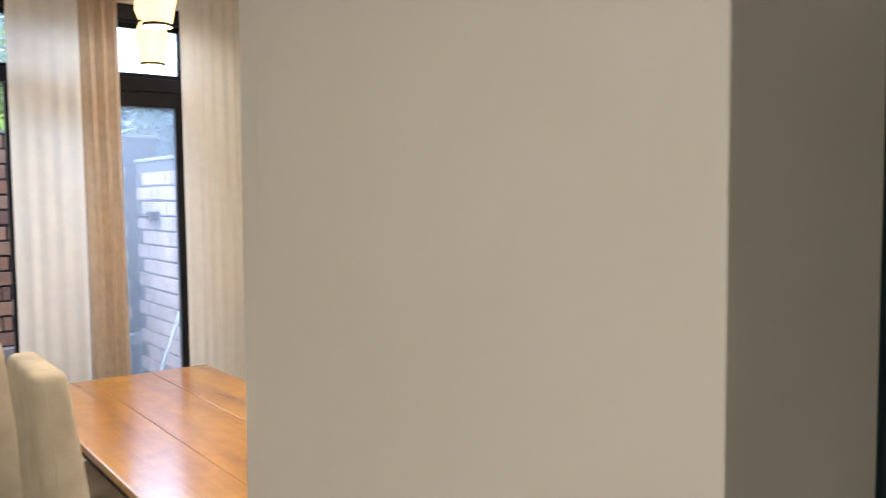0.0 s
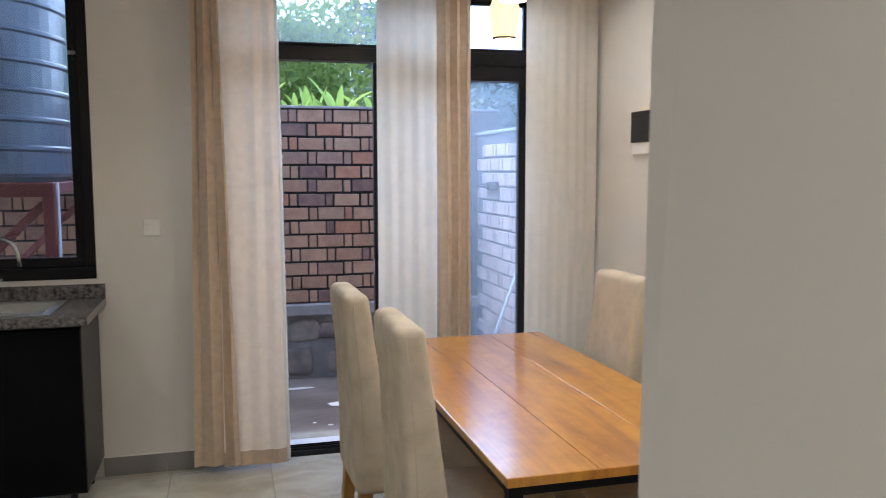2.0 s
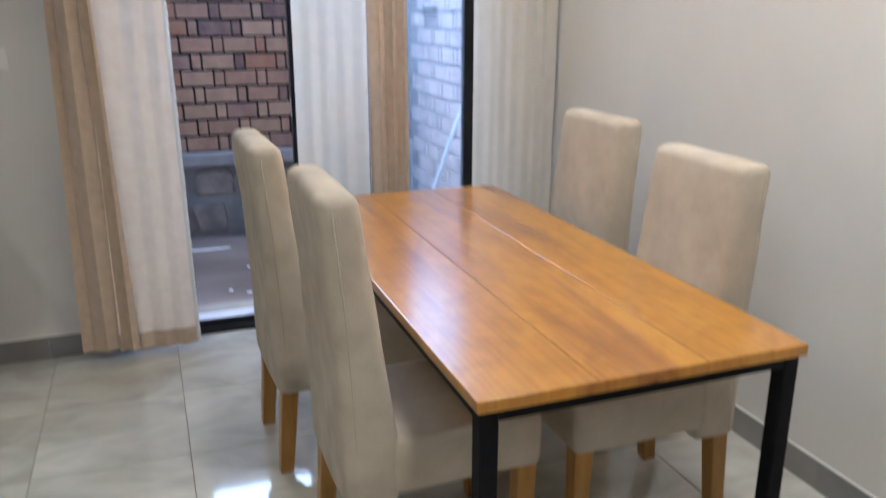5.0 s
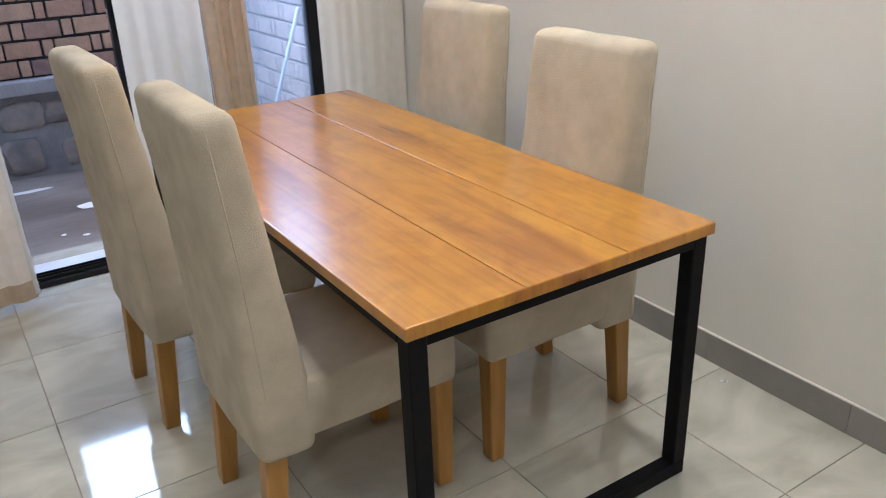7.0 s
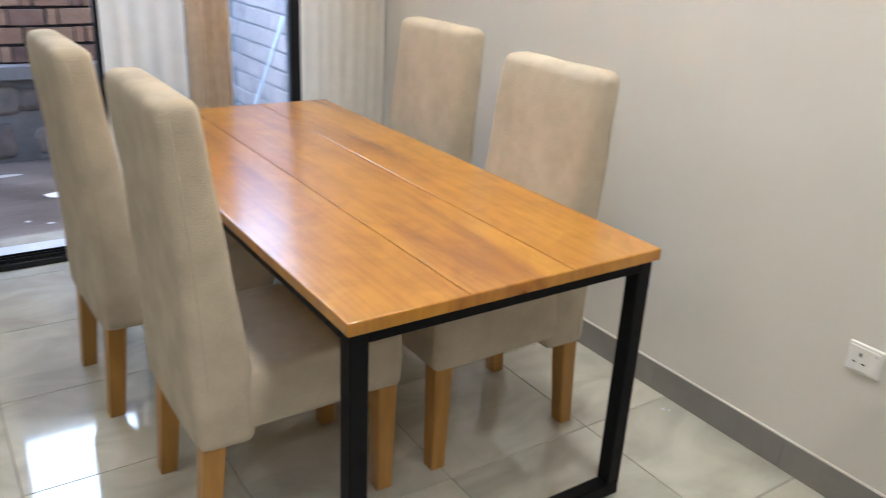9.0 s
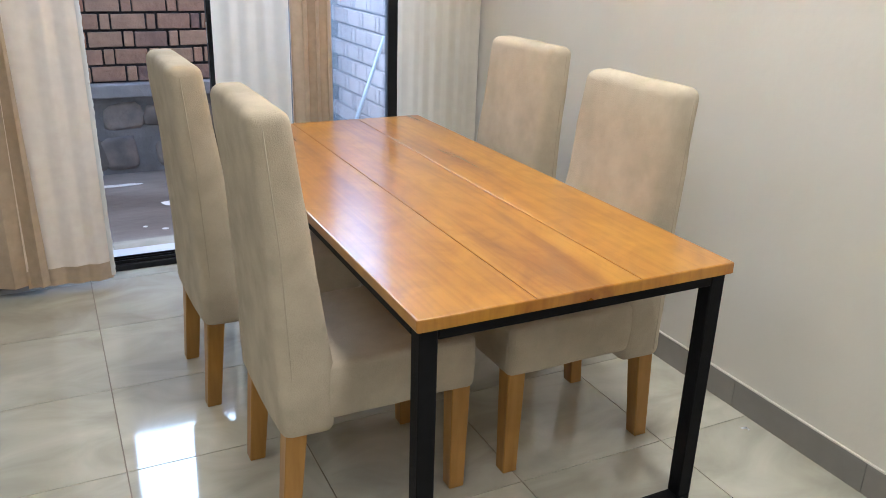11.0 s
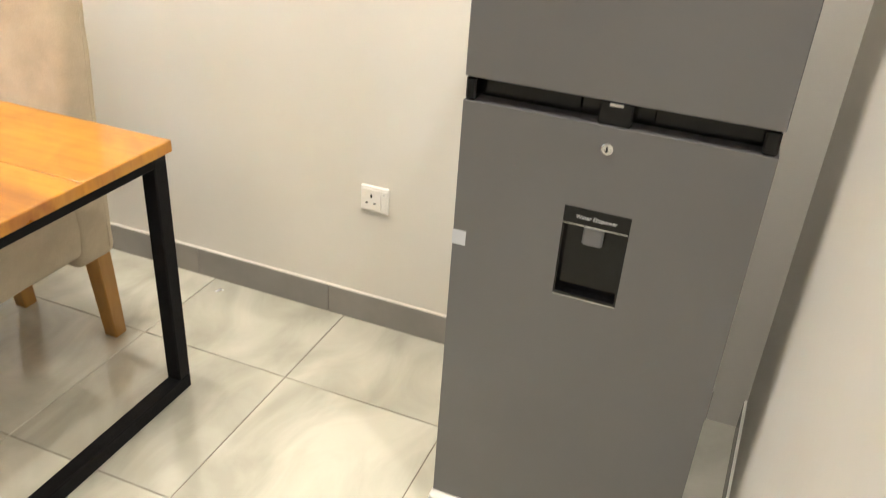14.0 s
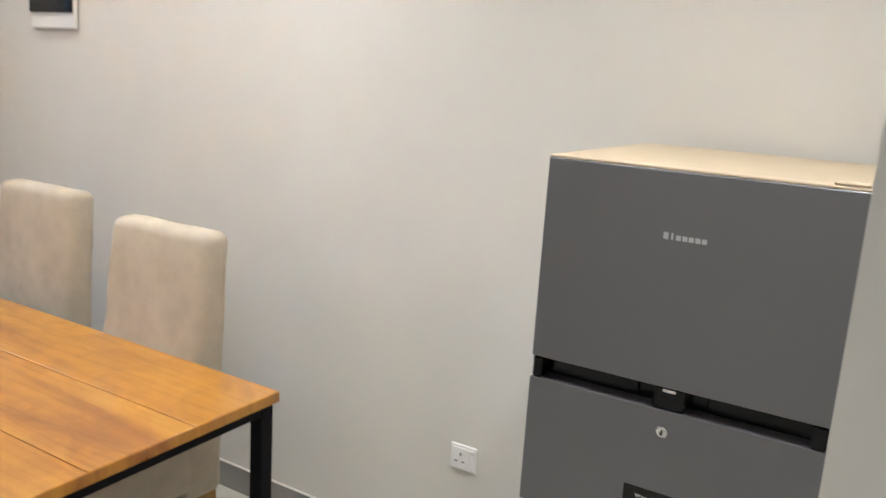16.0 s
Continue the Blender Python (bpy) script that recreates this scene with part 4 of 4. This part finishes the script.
# rubble stones set in the plinth
x = -2.6
while x < SIDE_X - 0.1:
    for z0, z1 in ((-0.05, 0.20), (0.21, 0.45)):
        w, h = rng.uniform(0.15, 0.26), (z1 - z0) * rng.uniform(0.6, 0.98)
        bm = bmesh.new()
        bmesh.ops.create_icosphere(bm, subdivisions=2, radius=1.0)
        seed = rng.uniform(0, 50)
        for v in bm.verts:
            p = v.co.copy()
            q = 1 + 0.28 * noise.noise(p * 1.4 + Vector((seed, 0, 0)))
            for a in range(3):
                p[a] = math.copysign(abs(p[a]) ** 0.6, p[a]) * q
            v.co = Vector((p.x * w / 2, p.y * 0.014, p.z * h / 2))
        s = part("stone", bm, STONE, plinth, smooth=True)
        s.location = (x + rng.uniform(-0.04, 0.06), YARD_Y - 0.031, (z0 + z1) / 2 + rng.uniform(-0.01, 0.01))
        s.rotation_euler = (0, rng.uniform(-0.25, 0.25), 0)
    x += 0.25

# a small bracket and a leaning pipe on the side wall
br = thing("wall_bracket", pose(SIDE_X, 1.60, 1.52), "small rusty metal bracket fixed to the side wall", "bracket")
part("arm", boxes((-0.09, -0.16, -0.018, -0.013, 0.10, 0.0), bevel=0.002), STEEL, br)
part("clamp", boxes((-0.10, -0.19, -0.03, -0.012, -0.15, 0.03), bevel=0.004), STEEL, br)
single("leaning_pipe", tube(bmesh.new(), [(-0.42, 1.10, -0.06), (-0.13, 0.90, 0.95)], 0.011, 10), PIPE, Matrix(), "pale plastic pipe leaning against the side wall", "pipe", smooth=True)
# flakes of spilt paint and debris on the slab
for px, py, w, l in ((-1.40, 1.22, 0.13, 0.10), (-1.33, 1.28, 0.06, 0.05), (-1.52, 0.75, 0.03, 0.02), (-1.62, 0.82, 0.02, 0.02), (-1.70, 1.72, 0.25, 0.05)):
    bm = bmesh.new()
    ring = [bm.verts.new((math.cos(a) * w * (0.6 + 0.4 * noise.noise(Vector((a, px * 9, 0)))) , math.sin(a) * l * (0.6 + 0.4 * noise.noise(Vector((a, py * 7, 3)))), 0.003)) for a in [2 * math.pi * k / 14 for k in range(14)]]
    bm.faces.new(ring)
    ext = bmesh.ops.extrude_face_region(bm, geom=list(bm.faces))["geom"]
    for v in ext:
        if isinstance(v, bmesh.types.BMVert):
            v.co.z = 0.0
    single("paint_scrap", bm, FOAM, pose(px, py, -0.06), "thin white scrap lying on the yard slab", "scrap", "scraps on the slab")

# ---------------------------------------------------------------- water tank on its stand
TX, TY, TR, TZ = -3.92, 1.15, 0.80, 1.575
tank = thing("water_tank", pose(TX, TY, TZ), "dark ribbed plastic water tank on a maroon stand", "tank")
prof = [(0, 0), (TR - 0.05, 0), (TR - 0.01, 0.03)]
for k in range(9):
    z = 0.17 * k + 0.05
    prof += [(TR, z), (TR, z + 0.128), (TR + 0.014, z + 0.140), (TR + 0.014, z + 0.156), (TR, z + 0.168)]
prof += [(TR * 0.9, 1.68), (0.3, 1.85), (0.28, 1.92), (0, 1.92)]
part("shell", lathe(bmesh.new(), prof, 56), TANKPL, tank)
stand = thing("tank_stand", pose(TX, TY, 0), "maroon painted steel stand carrying the water tank", "stand")
hw, hy = 0.80, 0.72
for sx in (-1, 1):
    for sy in (-1, 1):
        part("post", boxes((sx * hw - 0.03, sy * hy - 0.03, -0.06, sx * hw + 0.03, sy * hy + 0.03, TZ - 0.081), bevel=0.003), MAROON, stand)
for sy in (-1, 1):
    part("beam", boxes((-hw - 0.03, sy * hy - 0.03, TZ - 0.08, hw + 0.03, sy * hy + 0.03, TZ - 0.001), bevel=0.003), MAROON, stand)
    part("brace", tube(bmesh.new(), [(hw - 0.03, sy * hy, TZ - 0.12), (hw - 0.85, sy * hy, TZ - 0.95)], 0.028, 4), MAROON, stand)
for sx in (-1, -0.33, 0.33, 1):
    part("bearer", boxes((sx * hw - 0.03, -hy + 0.031, TZ - 0.06, sx * hw + 0.03, hy - 0.031, TZ - 0.001), bevel=0.003), MAROON, stand)
single("drain_pipe", tube(bmesh.new(), [(TX + hw + 0.045, TY - hy, -0.06), (TX + hw + 0.045, TY - hy, TZ + 0.0)], 0.009, 10), PIPE, Matrix(), "thin pale pipe standing beside the tank stand", "pipe", smooth=True)


# ---------------------------------------------------------------- plants beyond the wall
def banana_leaf(length, width, droop, seed):
    bm = bmesh.new()
    rows, n = [], 12
    for i in range(n + 1):
        u = i / n
        a = math.radians(82 - droop * u)
        if i == 0:
            px, pz = 0.0, 0.0
        else:
            px, pz = px + math.cos(a) * length / n, pz + math.sin(a) * length / n
        w = width * (math.sin(math.pi * min(1, u * 0.93 + 0.06)) ** 0.6) * (0.12 if u < 0.12 else 1)
        tear = 0.015 * noise.noise(Vector((u * 9, seed, 0)))
        rows.append([bm.verts.new((px - 0.25 * w + tear, -w, pz + 0.35 * w)), bm.verts.new((px, 0, pz)), bm.verts.new((px - 0.25 * w - tear, w, pz + 0.35 * w))])
    for a, b in zip(rows, rows[1:]):
        for k in range(2):
            bm.faces.new((a[k], a[k + 1], b[k + 1], b[k]))
    return bm


def banana_plant(x, y, height, seed):
    r = random.Random(seed)
    p = thing("banana_plant", pose(x, y, -0.06), "bright green banana plant behind the yard wall", "plant", "banana plants")
    part("stem", tube(bmesh.new(), [(0, 0, 0), (0.02, 0, height * 0.6), (0.0, 0.01, height)], 0.09, 10, 0.04), BANANA_STEM, p, smooth=True)
    for k in range(11):
        ob = part("leaf", banana_leaf(r.uniform(0.45, 0.75), r.uniform(0.03, 0.06), r.uniform(5, 70), r.uniform(0, 9)), BANANA, p, smooth=True)
        ob.location, ob.rotation_euler = (0, 0, height - 0.02 * k), (0, 0, 2.4 * k + r.uniform(-0.3, 0.3))


for k in range(18):
    banana_plant(-2.75 + 0.15 * k + rng.uniform(-0.08, 0.08), 2.75 + rng.uniform(0, 0.7), rng.uniform(1.75, 2.05), k)


def leaves(lumps, count, size, seed):
    """Many small folded leaves in and on rounded lumps (centre, radii), with gaps between them."""
    r = np.random.default_rng(seed)
    verts, faces = [], []
    for k in range(count):
        c, rad = lumps[r.integers(len(lumps))]
        d = r.normal(size=3)
        d /= np.linalg.norm(d)
        p = np.array(c) + np.array(rad) * d * (0.55 + 0.5 * r.random() ** 0.5)
        u = r.normal(size=3)
        u /= np.linalg.norm(u)
        v = np.cross(u, r.normal(size=3))
        v /= np.linalg.norm(v)
        s = size * (0.6 + 0.8 * r.random())
        n = len(verts)
        verts += [p - u * s, p + v * s * 0.45, p + u * s, p - v * s * 0.45]
        faces.append((n, n + 1, n + 2, n + 3))
    me = bpy.data.meshes.new("leaves")
    me.from_pydata([tuple(map(float, q)) for q in verts], [], faces)
    return me


def tree(name, x, y, z, height, spread, count, size, material, seed, label):
    r = random.Random(seed)
    t = thing(name, pose(x, y, z), label, "tree")
    part("trunk", tube(bmesh.new(), [(0, 0, 0), (0.1, 0.05, height * 0.3), (0, 0, height * 0.62)], height * 0.03, 9, height * 0.012), BARK, t, smooth=True)
    lumps = []
    for k in range(16):
        a, h = r.uniform(0, 6.28), r.uniform(0.38, 0.95)
        d = spread * r.uniform(0.15, 0.9) * (1.15 - 0.6 * abs(h - 0.6))
        c = (d * math.cos(a), d * math.sin(a), height * h)
        rr = spread * r.uniform(0.25, 0.42)
        lumps.append((c, (rr, rr, rr * 0.75)))
        if k < 6:
            part("limb", tube(bmesh.new(), [(0, 0, height * 0.35 + 0.03 * k), (c[0] * 0.5, c[1] * 0.5, height * 0.3 + c[2] * 0.4), c], height * 0.011, 6, height * 0.003), BARK, t, smooth=True)
    me = leaves(lumps, count, size, seed)
    me.materials.append(material)
    crown = new("crown", me)
    crown.parent = t
    return t


r2 = random.Random(3)
lump = [((r2.uniform(-5, -0.35), r2.uniform(5.2, 7.0), r2.uniform(0.6, 3.25)), (0.8, 0.5, 0.7)) for k in range(52)]
me = leaves(lump, 26000, 0.062, 8)
me.materials.append(LEAF2)
tagged(new("hedge", me), "dense dark green hedge of small leaves behind the wall", "hedge", "", "stuff")
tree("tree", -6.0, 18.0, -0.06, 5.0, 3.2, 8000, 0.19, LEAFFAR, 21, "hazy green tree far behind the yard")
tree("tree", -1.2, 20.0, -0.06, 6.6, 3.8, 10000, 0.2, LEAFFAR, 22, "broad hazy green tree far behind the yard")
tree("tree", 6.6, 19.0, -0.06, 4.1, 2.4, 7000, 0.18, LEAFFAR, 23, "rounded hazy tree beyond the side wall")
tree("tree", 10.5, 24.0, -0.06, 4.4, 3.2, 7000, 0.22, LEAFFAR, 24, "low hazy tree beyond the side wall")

# pale bright sky over the far horizon
structure("backdrop", boxes((-110, 90, -0.05, 110, 90.5, 110)), emitter("sky_glow", (0.82, 0.92, 1.0), 1.35), "pale hazy bright sky beyond the trees")

# brick courses, last of the large work
brick_face(wall_yard, (-4.6, YARD_Y, PLINTH_TOP), (1, 0), 4.6 + SIDE_X, 14, 2.35, 4.6, BRICK)
brick_face(wall_side, (SIDE_X, YARD_Y - 0.02, -0.06 + 0.0), (0, -1), 1.80, 17, 0.0, 1.80, LITBRICK)

# ---------------------------------------------------------------- floor tiles
structure("floor", boxes((ROOM_W - 0.2, ROOM_S - 0.2, -0.2, 0.2, 0.131, -0.004)), GROUT, "grey polished porcelain floor tiles")
floor = bpy.data.objects["floor"]
SX, SY, GAP = 0.527, 0.512, 0.003
tile_mesh = finish(boxes((GAP / 2, GAP / 2, -0.0045, SX - GAP / 2, SY - GAP / 2, 0.0), bevel=0.0008), "tile", TILE)
kx, ky = math.ceil(-ROOM_W / SX) + 1, math.ceil(-ROOM_S / SY) + 1
for i in range(-kx, 1):
    for j in range(-ky, 1):
        x, y = -0.376 + SX * i, -2.62 + SY * (j + 5)
        if x > -0.005 or x + SX < ROOM_W or y > -0.005 or y + SY < ROOM_S:
            continue
        t = new("tile", tile_mesh)
        t.location = (x, y, 0)
        t.parent = floor
